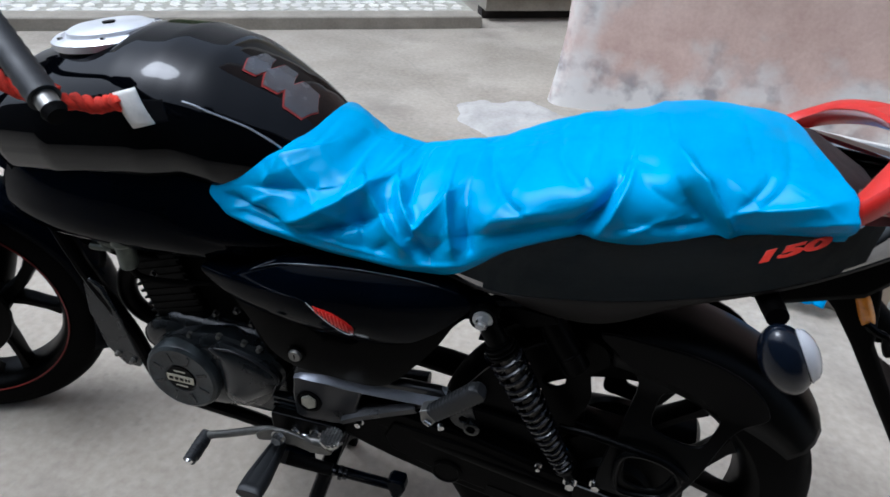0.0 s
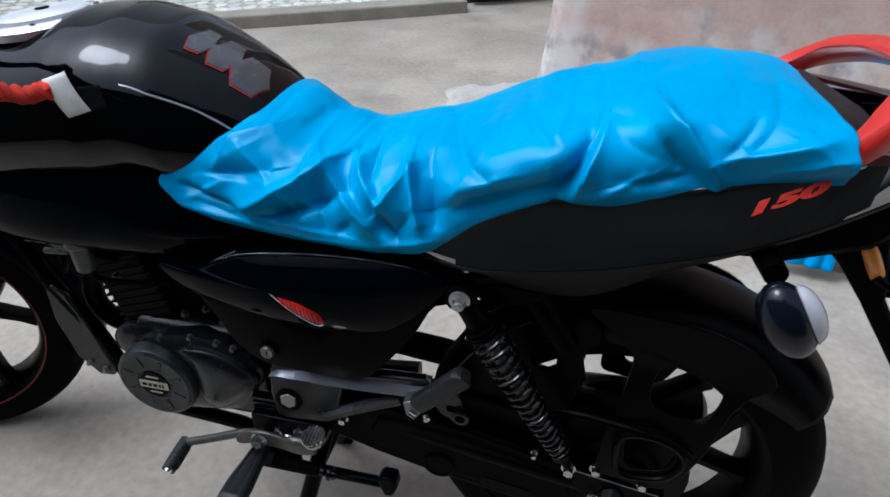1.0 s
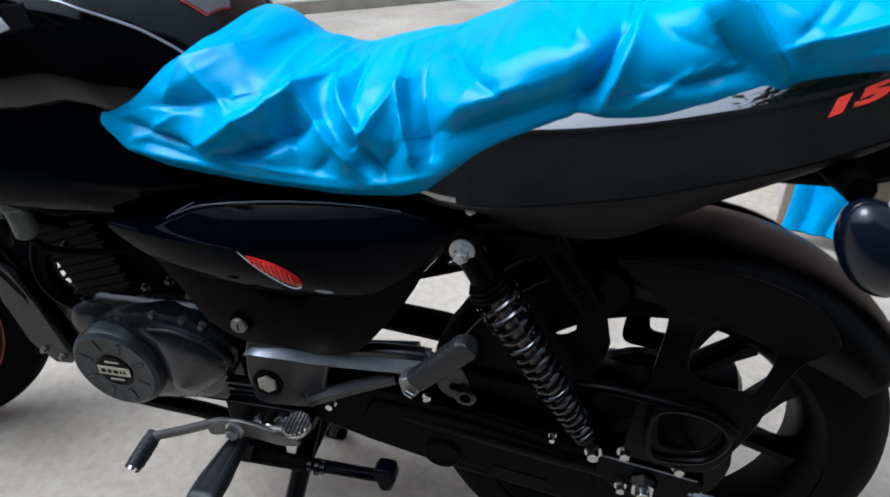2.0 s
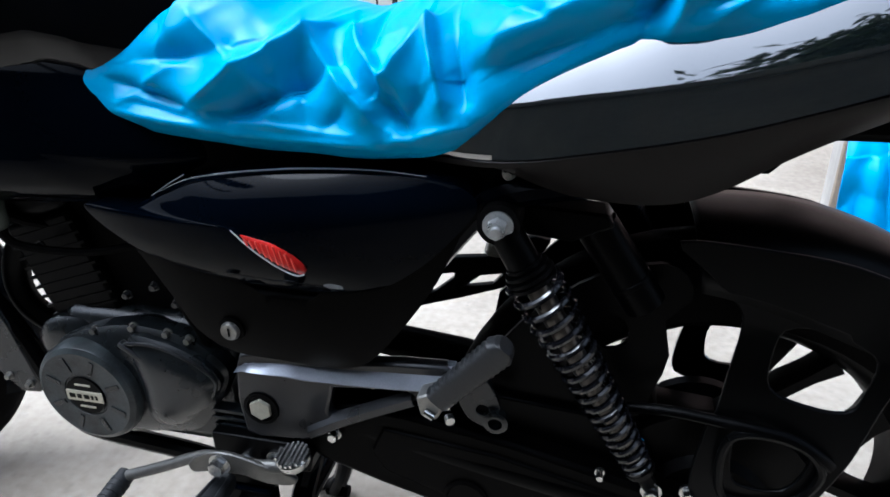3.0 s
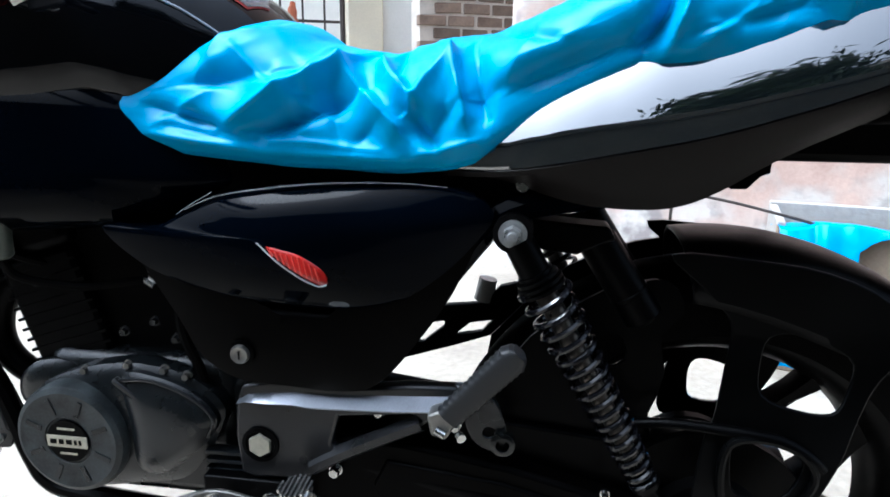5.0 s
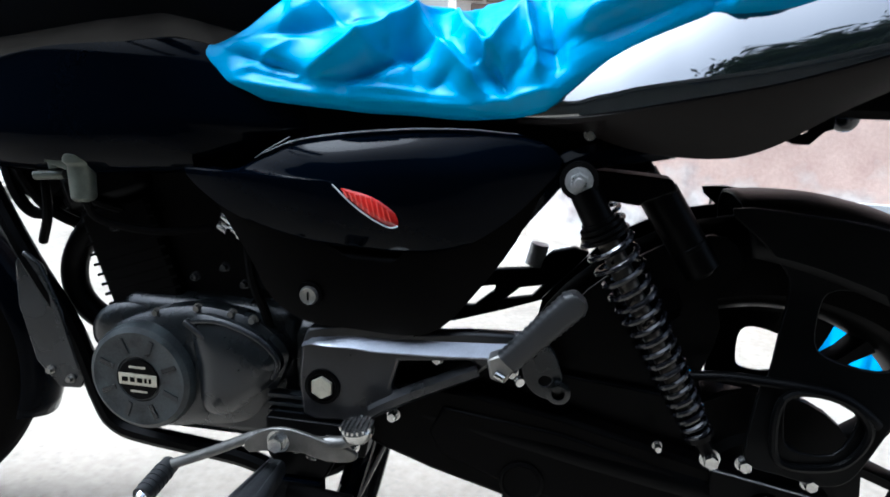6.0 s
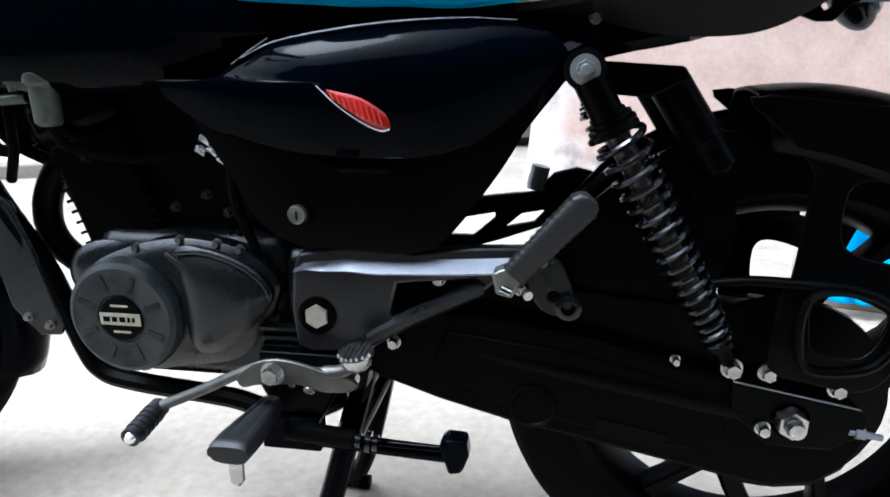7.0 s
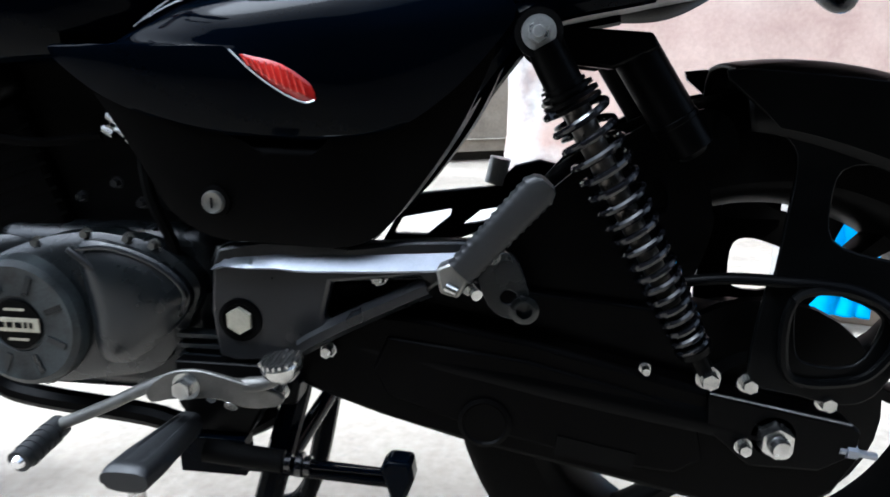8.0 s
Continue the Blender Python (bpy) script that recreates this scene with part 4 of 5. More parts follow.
# tail panels
TAIL = [(0.37, 0.733, 0.738, 0.800), (0.41, 0.735, 0.740, 0.815), (0.435, 0.731, 0.743, 0.835), (0.48, 0.714, 0.752, 0.855), (0.53, 0.711, 0.763, 0.868), (0.565, 0.711, 0.770, 0.875), (0.595, 0.718, 0.777, 0.882), (0.622, 0.737, 0.785, 0.888), (0.654, 0.760, 0.796, 0.895), (0.70, 0.782, 0.811, 0.898), (0.78, 0.820, 0.844, 0.904), (0.85, 0.852, 0.870, 0.904), (0.93, 0.872, 0.884, 0.900)]
for s in (1, -1):
    bm = bmesh.new()
    rows, lows = [], []
    for q in range(113):
        x = 0.366 + 0.564 * q / 112
        zb, zs, zt = (soft([(r[0], r[k]) for r in TAIL], x) for k in (1, 2, 3))
        k = soft([(0.37, 0.985), (0.46, 1.0), (0.58, 1.028), (0.62, 1.032), (0.68, 1.040), (0.72, 1.045), (0.78, 1.00), (0.82, 0.91), (0.87, 0.74), (0.93, 0.50)], x, 0.05)
        f = soft([(0.30, 0.64), (0.36, 0.72), (0.40, 0.82), (0.42, 0.88), (0.45, 0.945), (0.48, 0.978), (0.54, 1.0), (1.0, 1.0)], x, 0.02)
        low = [(0.09, zb + 0.02), (0.128, zb + 0.004), (0.136, zb), (0.150, zb + (zs - zb) * 0.35), (0.1690, zs - 0.003), (0.1700, zs - 0.001), (0.1685, zs)]
        top, y, z = [(0.1685, zs), (0.1715, zs + 0.0004)], 0.1735, zs + 0.002
        for u in range(13):
            top.append((y, z))
            dz = (zt - zs - 0.002) / 12
            y, z = y - math.tan(radians(min(52.0, 16 + 240 * (z - zs)))) * dz, z + dz
        top.append((0.075, zt + 0.008))
        rows.append([Vector((x, -s * y * k * f, z)) for y, z in top])
        lows.append([Vector((x, -s * y * k * f, z)) for y, z in low])
    rings_of(bm, rows)
    tp = part("tail_panel", bm, tail_black, bike, "glossy black tail panel", smooth=60)
    bm = bmesh.new()
    rings_of(bm, lows)
    ts = part("tail_skirt", bm, skirt_plastic, bike, "matt black lower tail cover", smooth=28)
    for o in (tp, ts):
        so = o.modifiers.new("thick", "SOLIDIFY")
        so.thickness, so.offset = 0.003, -1
    if s == 1:
        cu = bpy.data.curves.new("number", "FONT")
        cu.body, cu.size, cu.extrude, cu.shear, cu.space_character, cu.offset = "150", 0.026, 0.0006, 0.30, 1.02, 0.0014
        tmp = new("tmp", cu)
        me = bpy.data.meshes.new_from_object(tmp.evaluated_get(bpy.context.evaluated_depsgraph_get()))
        bpy.data.objects.remove(tmp)
        me.materials.clear()
        me.materials.append(red_decal)
        num = new("number_mark", me)
        num.parent = tp
        num["label"] = "red number 150"
        ux = Vector((0.058, 0.0085, 0.027)).normalized()
        un = Vector((0.0, -0.92, 0.38)).normalized()
        uy = un.cross(ux).normalized()
        un = ux.cross(uy)
        o = Vector((0.718, -0.1690, 0.852))
        num.matrix_world = Matrix(((ux.x, uy.x, un.x, o.x), (ux.y, uy.y, un.y, o.y), (ux.z, uy.z, un.z, o.z), (0, 0, 0, 1))) @ Matrix.Diagonal((1.85, 0.55, 1.0, 1.0))
part("tail_lamp", dome(bmesh.new(), [(0.90, 0.90), (0.93, 0.965), (0.955, 0.955), (0.955, 0.915)], -0.06, -0.065, 0.06, n=4), red_plastic, bike)
bm = plate(bmesh.new(), [(0.60, 0.755), (0.66, 0.748), (0.80, 0.748), (0.88, 0.775), (0.93, 0.83), (0.93, 0.90), (0.70, 0.85), (0.60, 0.80)], -0.075, 0.075)
part("undertail", bm, matt_plastic, bike, bevel=0.01)
bm = plate(bmesh.new(), [(0.612, 0.745), (0.622, 0.728), (0.638, 0.722), (0.652, 0.722), (0.664, 0.735), (0.672, 0.738), (0.672, 0.752), (0.63, 0.755)], -0.084, -0.078, [[(0.644, 0.731), (0.650, 0.735), (0.649, 0.742), (0.642, 0.741), (0.640, 0.735)]])
part("lug", bm, satin_black, bike, bevel=0.001)
bm = plate(bmesh.new(), [(0.80, 0.80), (0.90, 0.80), (0.925, 0.70), (0.975, 0.622), (1.01, 0.600), (1.08, 0.580), (1.10, 0.500), (1.033, 0.522), (1.005, 0.540), (0.90, 0.692), (0.862, 0.742)], -0.055, 0.055)
pm = part("rear_mudguard", bm, matt_plastic, bike, "matt black plastic rear mudguard", bevel=0.006)
part("plate_lamp", dome(bmesh.new(), [(0.872, 0.778), (0.886, 0.780), (0.910, 0.738), (0.897, 0.730)], -0.058, -0.064, -0.050, n=3), orange_lens, pm, "small orange lens")
part("clip", tube(bmesh.new(), smooth_path([(0.900, -0.060, 0.735), (0.915, -0.062, 0.726), (0.926, -0.062, 0.722), (0.932, -0.062, 0.708), (0.939, -0.062, 0.696)], 4), 0.0055, 8), satin_black, pm)
part("lamp_stem", rod(bmesh.new(), (0.905, 0, 0.735), (0.955, 0, 0.69), 0.02), matt_plastic, pm)

# indicators
for s in (1, -1):
    bm = bmesh.new()
    m = Matrix.Translation((0.773, -0.205 * s, 0.764)) @ Matrix.Rotation(radians(-30), 4, "Y")
    bmesh.ops.create_uvsphere(bm, u_segments=28, v_segments=18, radius=1, matrix=m @ Matrix.Diagonal((0.027, 0.027, 0.045, 1)))
    ind = part("indicator", bm, lamp_black, bike, "black indicator with a clear lens", smooth=70)
    bm = bmesh.new()
    bmesh.ops.create_uvsphere(bm, u_segments=28, v_segments=18, radius=1, matrix=m @ Matrix.Translation((0.0195, 0, 0.0)) @ Matrix.Diagonal((0.0150, 0.0195, 0.0335, 1)))
    part("lens", bm, clear_lens, ind, "pale clear lens", smooth=70)
    bm = bmesh.new()
    bez = [m @ Vector((0.0198, 0.0196 * math.cos(q * math.pi / 18), 0.0336 * math.sin(q * math.pi / 18))) for q in range(37)]
    part("bezel", tube(bm, bez, 0.0013, 8), clear_lens, ind, "thin silver bezel")
    part("stalk", rod(bmesh.new(), (0.755, -0.19 * s, 0.805), (0.745, -0.07 * s, 0.80), 0.012, 0.016), matt_plastic, ind)

# rear seat end, grab rail
ST = [(0.15, 0.80), (0.25, 0.815), (0.33, 0.83), (0.41, 0.852), (0.5, 0.892), (0.6, 0.917), (0.7, 0.932), (0.8, 0.930), (0.86, 0.900)]
SW = [(0.15, 0.08), (0.3, 0.115), (0.45, 0.125), (0.7, 0.12), (0.80, 0.105), (0.86, 0.07)]
bm = bmesh.new()
rows = []
for q in range(49):
    x = 0.15 + 0.71 * q / 48
    w, zt = lerp(SW, x), lerp(ST, x)
    rows.append([Vector((x, w * math.copysign(abs(math.cos(a)) ** 0.55, math.cos(a)), zt - 0.04 + 0.04 * math.copysign(abs(math.sin(a)) ** 0.6, math.sin(a)))) for a in (2 * math.pi * k / 32 for k in range(32))])
vs = rings_of(bm, rows, True)
bm.faces.new(vs[0])
bm.faces.new(vs[-1])
part("seat", bm, seat_vinyl, bike, "dark grey vinyl seat", smooth=60)
RAIL = [(0.735, -0.150, 0.868, 0.896, 0.016), (0.770, -0.150, 0.884, 0.910, 0.018), (0.805, -0.146, 0.900, 0.930, 0.020), (0.840, -0.128, 0.920, 0.953, 0.030), (0.875, -0.092, 0.936, 0.966, 0.038), (0.898, -0.045, 0.942, 0.970, 0.042), (0.904, 0.0, 0.943, 0.971, 0.042)]
half_rail = RAIL + [(x, -y, zb, zt, w) for x, y, zb, zt, w in RAIL[-2::-1]]
outer_lo = smooth_path([(x, y, zb) for x, y, zb, zt, w in half_rail], 6)
outer_hi = smooth_path([(x, y, zt) for x, y, zb, zt, w in half_rail], 6)
rows = []
for i, (lo, hi) in enumerate(zip(outer_lo, outer_hi)):
    w = soft([(6 * k, r[4]) for k, r in enumerate(half_rail)], i, 3)
    d = outer_hi[min(i + 1, len(outer_hi) - 1)] - outer_hi[max(i - 1, 0)]
    n = Vector((d.y, -d.x, 0)).normalized() * -1
    rows.append([lo, lo.lerp(hi, 0.5) - n * 0.003, hi - Vector((0, 0, 0.004)) - n * 0.001, hi + n * 0.004 + Vector((0, 0, 0.001)), hi + n * (w - 0.004) - Vector((0, 0, 0.002)), hi + n * w - Vector((0, 0, 0.007)), hi + n * (w - 0.003) - Vector((0, 0, 0.014)), lo + n * 0.006])
bm = bmesh.new()
vs = rings_of(bm, rows, True)
bm.faces.new(vs[0])
bm.faces.new(vs[-1])
part("grab_rail", bm, red_plastic, bike, "broad red plastic grab rail", smooth=45)

# ---- rear suspension and drive ----
def shock(s):
    a, b = Vector((0.433, -0.130 * s, 0.682)), Vector((0.591, -0.118 * s, 0.394))
    at = lambda t: a.lerp(b, t)
    bm = rod(bmesh.new(), at(0.03), at(0.17), 0.0150, 0.0160, 20)
    for f, w in ((0.135, 0.0175), (0.150, 0.0215), (0.168, 0.0235), (0.186, 0.0235)):
        rod(bm, at(f), at(f + 0.010), w, w, 24)
    rod(bm, at(0.2), at(1.0), 0.0085, 0.0085, 12)
    t = part("shock_absorber", bm, satin_black, bike, "black twin-tube rear shock absorber with coil spring")
    part("spring_seat", rod(bmesh.new(), at(0.905), at(0.925), 0.0165, 0.015, 24), satin_black, t)
    part("damper_rod", rod(bmesh.new(), at(0.2), at(0.9), 0.0115, 0.008, 18), damper_steel, t, "dull grey damper body")
    # spring, wound closer towards its lower end
    axis = (b - a).normalized()
    u = axis.orthogonal().normalized()
    v = axis.cross(u)
    pts = []
    turns, n = 18.5, 18 * 20
    for k in range(n + 1):
        f = k / n
        ang = 2 * math.pi * turns * f
        h = 0.185 + 0.735 * (f * 1.25 - 0.25 * f * f)
        r = 0.0240 - 0.0120 * f ** 1.1
        pts.append(at(h) + r * (math.cos(ang) * u + math.sin(ang) * v))
    part("spring", tube(bmesh.new(), pts, 0.0034, 8), spring_paint, t, "black coil spring")
    bm = rod(bmesh.new(), a + Vector((0, 0.03 * s, 0)), a + Vector((0, -0.010 * s, 0)), 0.019, seg=24)
    part("eye", bm, rubber, t)
    bm = rod(bmesh.new(), a + Vector((0, -0.010 * s, 0)), a + Vector((0, -0.012 * s, 0)), 0.0135, seg=28)
    rod(bm, a + Vector((0, -0.013 * s, 0)), a + Vector((0, -0.024 * s, 0)), 0.0092, 0.0084, 6)
    rod(bm, a + Vector((0, -0.024 * s, 0)), a + Vector((0, -0.028 * s, 0)), 0.0050, 0.0042, 14)
    part("top_bolt", bm, bright_bolt, t, "bright steel washer and bolt")
    part("foot_bolt", bolt(bmesh.new(), b + Vector((0, -0.002 * s, 0)), 0.0080, 0.014 * s), steel, t)
    c0, c1 = Vector((0.515, -0.085 * s, 0.667)), Vector((0.567, -0.085 * s, 0.588))
    bm = rod(bmesh.new(), c0, c1, 0.0200, seg=26)
    rod(bm, c0.lerp(c1, 0.66), c0.lerp(c1, 0.72), 0.0208, seg=26)
    rod(bm, c1, c1 + (c1 - c0) * 0.06, 0.016, 0.010, 26)
    part("gas_canister", bm, satin_black, t, bevel=0.001)
    bm = plate(bmesh.new(), [(0.44, 0.690), (0.525, 0.684), (0.532, 0.672), (0.495, 0.655), (0.45, 0.66)], -0.105 * s, -0.07 * s)
    part("canister_arm", bm, satin_black, t, bevel=0.003)
    return t


shock(1)
shock(-1)
for s in (1, -1):
    bm = tube(bmesh.new(), [(0.16, -0.075 * s, 0.42), (0.35, -0.085 * s, 0.39), (0.55, -0.088 * s, 0.355), (0.70, -0.088 * s, 0.328)], [0.022, 0.024, 0.024, 0.022], 12, 0.6)
    part("swingarm", bm, satin_black, bike)
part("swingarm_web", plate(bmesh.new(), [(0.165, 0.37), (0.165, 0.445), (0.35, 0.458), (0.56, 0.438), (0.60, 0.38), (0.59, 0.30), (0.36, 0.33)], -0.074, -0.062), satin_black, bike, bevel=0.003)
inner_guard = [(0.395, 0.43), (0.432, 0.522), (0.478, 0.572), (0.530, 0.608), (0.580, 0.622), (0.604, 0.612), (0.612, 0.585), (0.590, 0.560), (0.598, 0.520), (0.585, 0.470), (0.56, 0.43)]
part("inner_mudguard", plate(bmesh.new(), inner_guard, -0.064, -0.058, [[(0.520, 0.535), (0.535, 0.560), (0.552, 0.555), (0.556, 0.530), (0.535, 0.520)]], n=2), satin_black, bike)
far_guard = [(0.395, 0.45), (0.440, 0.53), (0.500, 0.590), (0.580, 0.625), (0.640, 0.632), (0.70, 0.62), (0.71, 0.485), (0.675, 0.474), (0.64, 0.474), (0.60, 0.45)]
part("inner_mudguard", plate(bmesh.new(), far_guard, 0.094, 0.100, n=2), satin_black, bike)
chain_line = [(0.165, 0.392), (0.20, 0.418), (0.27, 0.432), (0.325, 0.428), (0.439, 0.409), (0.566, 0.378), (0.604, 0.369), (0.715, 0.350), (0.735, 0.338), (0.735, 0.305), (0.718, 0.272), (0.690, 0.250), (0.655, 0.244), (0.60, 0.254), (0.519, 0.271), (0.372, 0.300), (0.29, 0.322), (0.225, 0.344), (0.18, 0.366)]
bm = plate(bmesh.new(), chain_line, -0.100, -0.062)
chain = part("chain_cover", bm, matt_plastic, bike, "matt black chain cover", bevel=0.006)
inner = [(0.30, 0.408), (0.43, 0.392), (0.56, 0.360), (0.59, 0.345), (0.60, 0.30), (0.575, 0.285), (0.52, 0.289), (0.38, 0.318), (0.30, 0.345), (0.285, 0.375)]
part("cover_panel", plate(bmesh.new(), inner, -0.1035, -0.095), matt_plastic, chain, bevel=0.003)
part("inspection_plug", lathe(bmesh.new(), [(0.026, -0.098), (0.026, -0.106), (0.022, -0.108), (0.020, -0.106), (0.001, -0.106)], (0.395, 0, 0.325)), matt_plastic, chain)
part("label_plate", box(bmesh.new(), (0.50, -0.104, 0.300), (0.075, 0.0015, 0.020), Matrix.Rotation(0.18, 4, "Y")), satin_black, chain)
bm = plate(bmesh.new(), [(0.598, 0.371), (0.724, 0.348), (0.732, 0.342), (0.728, 0.318), (0.70, 0.300), (0.64, 0.300), (0.600, 0.335)], -0.106, -0.096)
ax = part("axle_plate", bm, satin_black, chain, bevel=0.002)
part("plate_edge", box(bmesh.new(), (0.661, -0.1062, 0.3605), (0.126, 0.002, 0.0016), Matrix.Rotation(0.18, 4, "Y")), bracket_grey, ax)
for n_, (x, y, z, r) in {"cover_bolt": (0.630, -0.104, 0.384, 0.0070), "cover_bolt_b": (0.697, -0.104, 0.371, 0.0070), "cover_bolt_c": (0.632, -0.106, 0.322, 0.006), "cover_bolt_d": (0.242, -0.102, 0.392, 0.006), "cover_bolt_e": (0.540, -0.102, 0.392, 0.004)}.items():
    part("cover_bolt", bolt(bmesh.new(), (x, y, z), r, 0.013), steel, chain)
bm = rod(bmesh.new(), (0.716, -0.104, 0.323), (0.748, -0.104, 0.3185), 0.0036, seg=10)
rod(bm, (0.722, -0.104, 0.322), (0.731, -0.104, 0.321), 0.0065, seg=6)
part("chain_adjuster", bm, bracket_grey, chain)

# tyre hugger: guard over the tyre with a pierced arm down to the axle
bm = bmesh.new()
rows = []
for q in range(45):
    a = radians(99 - 61 * q / 44)
    rr = 0.331
    drop = 0.055 + 0.026 * math.sin(math.pi * q / 44)
    sec = [(-0.083, rr - drop), (-0.079, rr - drop * 0.55), (-0.066, rr - 0.015), (-0.045, rr - 0.003), (-0.02, rr), (0.0, rr + 0.001), (0.02, rr), (0.045, rr - 0.003), (0.066, rr - 0.015), (0.079, rr - drop * 0.55), (0.083, rr - drop)]
    rows.append([Vector((RX + r_ * math.cos(a), y, RZ + r_ * math.sin(a))) for y, r_ in sec])
rings_of(bm, rows)
hug = part("tyre_hugger", bm, hugger_plastic, bike, "matt black tyre hugger with openings", smooth=60)
so = hug.modifiers.new("thick", "SOLIDIFY")
so.thickness, so.offset = 0.004, 0
arm = [(0.590, 0.655), (0.622, 0.622), (0.650, 0.592), (0.655, 0.570), (0.650, 0.535), (0.643, 0.486), (0.636, 0.470), (0.628, 0.418), (0.632, 0.386), (0.668, 0.377), (0.708, 0.370), (0.733, 0.380), (0.750, 0.412), (0.768, 0.452), (0.778, 0.487), (0.790, 0.522), (0.806, 0.546), (0.834, 0.570), (0.80, 0.615), (0.74, 0.642), (0.67, 0.652)]
win1 = [(0.688, 0.515), (0.685, 0.545), (0.693, 0.573), (0.721, 0.577), (0.752, 0.566), (0.773, 0.550), (0.767, 0.518), (0.755, 0.500), (0.72, 0.502)]
win2 = [(0.663, 0.432), (0.665, 0.464), (0.686, 0.470), (0.727, 0.455), (0.731, 0.438), (0.713, 0.408), (0.672, 0.409)]
bm = plate(bmesh.new(), arm, -0.112, -0.107, [win1, win2], n=3, lean=lambda x, z: 0.028 * min(1.0, max(0.0, (z - 0.40) / 0.17)) ** 1.3)
part("hugger_arm", bm, hugger_plastic, hug, bevel=0.0015)
bm = plate(bmesh.new(), arm, 0.107, 0.112, [win1, win2], n=3, lean=lambda x, z: -0.028 * min(1.0, max(0.0, (z - 0.40) / 0.17)) ** 1.3)
part("hugger_arm", bm, hugger_plastic, hug)
ridge = [Vector((p.x, -0.1145, p.z)) for p in loop_pts([(0.656, 0.466), (0.684, 0.476), (0.722, 0.466), (0.742, 0.440), (0.732, 0.410), (0.710, 0.394), (0.664, 0.393), (0.652, 0.425)], 4)]
part("hugger_rim", tube(bmesh.new(), ridge + [ridge[0]], 0.0045, 8), hugger_plastic, hug)
arc = smooth_path([(0.560, -0.090, 0.470), (0.600, -0.098, 0.478), (0.640, -0.106, 0.480), (0.680, -0.113, 0.480), (0.712, -0.114, 0.473), (0.742, -0.113, 0.454), (0.764, -0.108, 0.428)], 6)
part("hugger_stay", tube(bmesh.new(), arc[:33], 0.0058, 10, 0.7), satin_black, hug)

# footrest brackets
brk = [(0.132, 0.471), (0.140, 0.492), (0.185, 0.501), (0.239, 0.501), (0.268, 0.498), (0.326, 0.505), (0.376, 0.507), (0.392, 0.496), (0.385, 0.480), (0.360, 0.472), (0.345, 0.460), (0.325, 0.444), (0.277, 0.421), (0.227, 0.390), (0.202, 0.380), (0.150, 0.376), (0.132, 0.382), (0.128, 0.430)]
brk_hole = [(0.249, 0.462), (0.332, 0.471), (0.338, 0.466), (0.320, 0.451), (0.285, 0.436), (0.243, 0.421), (0.240, 0.428)]
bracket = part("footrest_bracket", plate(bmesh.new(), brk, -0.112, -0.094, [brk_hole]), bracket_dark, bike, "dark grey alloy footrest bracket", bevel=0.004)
# bevelled top of the bracket; its sky-lit brightness is put into the colour
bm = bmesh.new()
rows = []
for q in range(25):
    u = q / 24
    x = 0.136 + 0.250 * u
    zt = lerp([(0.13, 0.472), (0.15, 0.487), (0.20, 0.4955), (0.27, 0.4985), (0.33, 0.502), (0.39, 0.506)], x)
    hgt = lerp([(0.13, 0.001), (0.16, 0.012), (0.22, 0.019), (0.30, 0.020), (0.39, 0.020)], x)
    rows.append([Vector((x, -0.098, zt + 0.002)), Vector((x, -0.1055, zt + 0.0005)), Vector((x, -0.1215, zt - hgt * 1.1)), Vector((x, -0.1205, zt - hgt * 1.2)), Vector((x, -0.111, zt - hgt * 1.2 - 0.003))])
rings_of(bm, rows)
part("bracket_ridge", bm, bracket_grey, bracket, "bevelled bracket ridge with its sky reflection painted pale grey", smooth=30)
bm = bmesh.new()
rows = []
for q in range(13):
    u = q / 12
    x, z = 0.215 + 0.125 * u, 0.392 + 0.066 * u ** 0.9
    rows.append([Vector((x - 0.004, -0.108, z + 0.012)), Vector((x, -0.119, z + 0.008)), Vector((x + 0.003, -0.119, z)), Vector((x + 0.005, -0.108, z - 0.006))])
rings_of(bm, rows)
part("bracket_strut", bm, bracket_dark, bracket, smooth=30)
part("pivot_recess", lathe(bmesh.new(), [(0.0215, -0.108), (0.0215, -0.1145), (0.017, -0.1150), (0.016, -0.1135)], (0.158, 0, 0.421)), satin_black, bracket)
part("pivot_nut", rod(bmesh.new(), (0.158, -0.108, 0.421), (0.158, -0.1175, 0.421), 0.0145, 0.0135, 6), badge_plate, bracket, "pale brass hexagon nut")
part("bracket_bolt", bolt(bmesh.new(), (0.290, -0.086, 0.462), 0.006, 0.012), steel, bracket)
# folded pillion footrest
a, b = Vector((0.374, -0.135, 0.486)), Vector((0.444, -0.150, 0.568))
d = (b - a).normalized()
side = Vector((0, -1, 0)).cross(d).normalized()
bm = bmesh.new()
rows = []
for q in range(41):
    u = q / 40
    w = 0.0128 + 0.002 * u + (0.0014 if q % 3 == 0 else 0)
    w *= 1 - 0.5 * max(0, (u - 0.9) / 0.1) ** 2
    rows.append([a.lerp(b, u) + side * (w * math.copysign(abs(math.cos(t)) ** 0.6, math.cos(t))) + Vector((0, -1, 0)) * (0.012 * math.copysign(abs(math.sin(t)) ** 0.6, math.sin(t))) for t in (2 * math.pi * k / 20 for k in range(20))])
vs = rings_of(bm, rows, True)
bm.faces.new(vs[0])
bm.faces.new(vs[-1])
pg = part("pillion_footrest", bm, peg_rubber, bike, "folded ribbed rubber pillion footrest", smooth=30)
bm = plate(bmesh.new(), [(0.352, 0.488), (0.372, 0.497), (0.384, 0.482), (0.372, 0.462), (0.356, 0.466)], -0.142, -0.118)
part("clevis", bm, alloy, pg, bevel=0.003)
part("clevis_pin", rod(bmesh.new(), (0.362, -0.144, 0.474), (0.372, -0.146, 0.470), 0.0045), steel, pg)
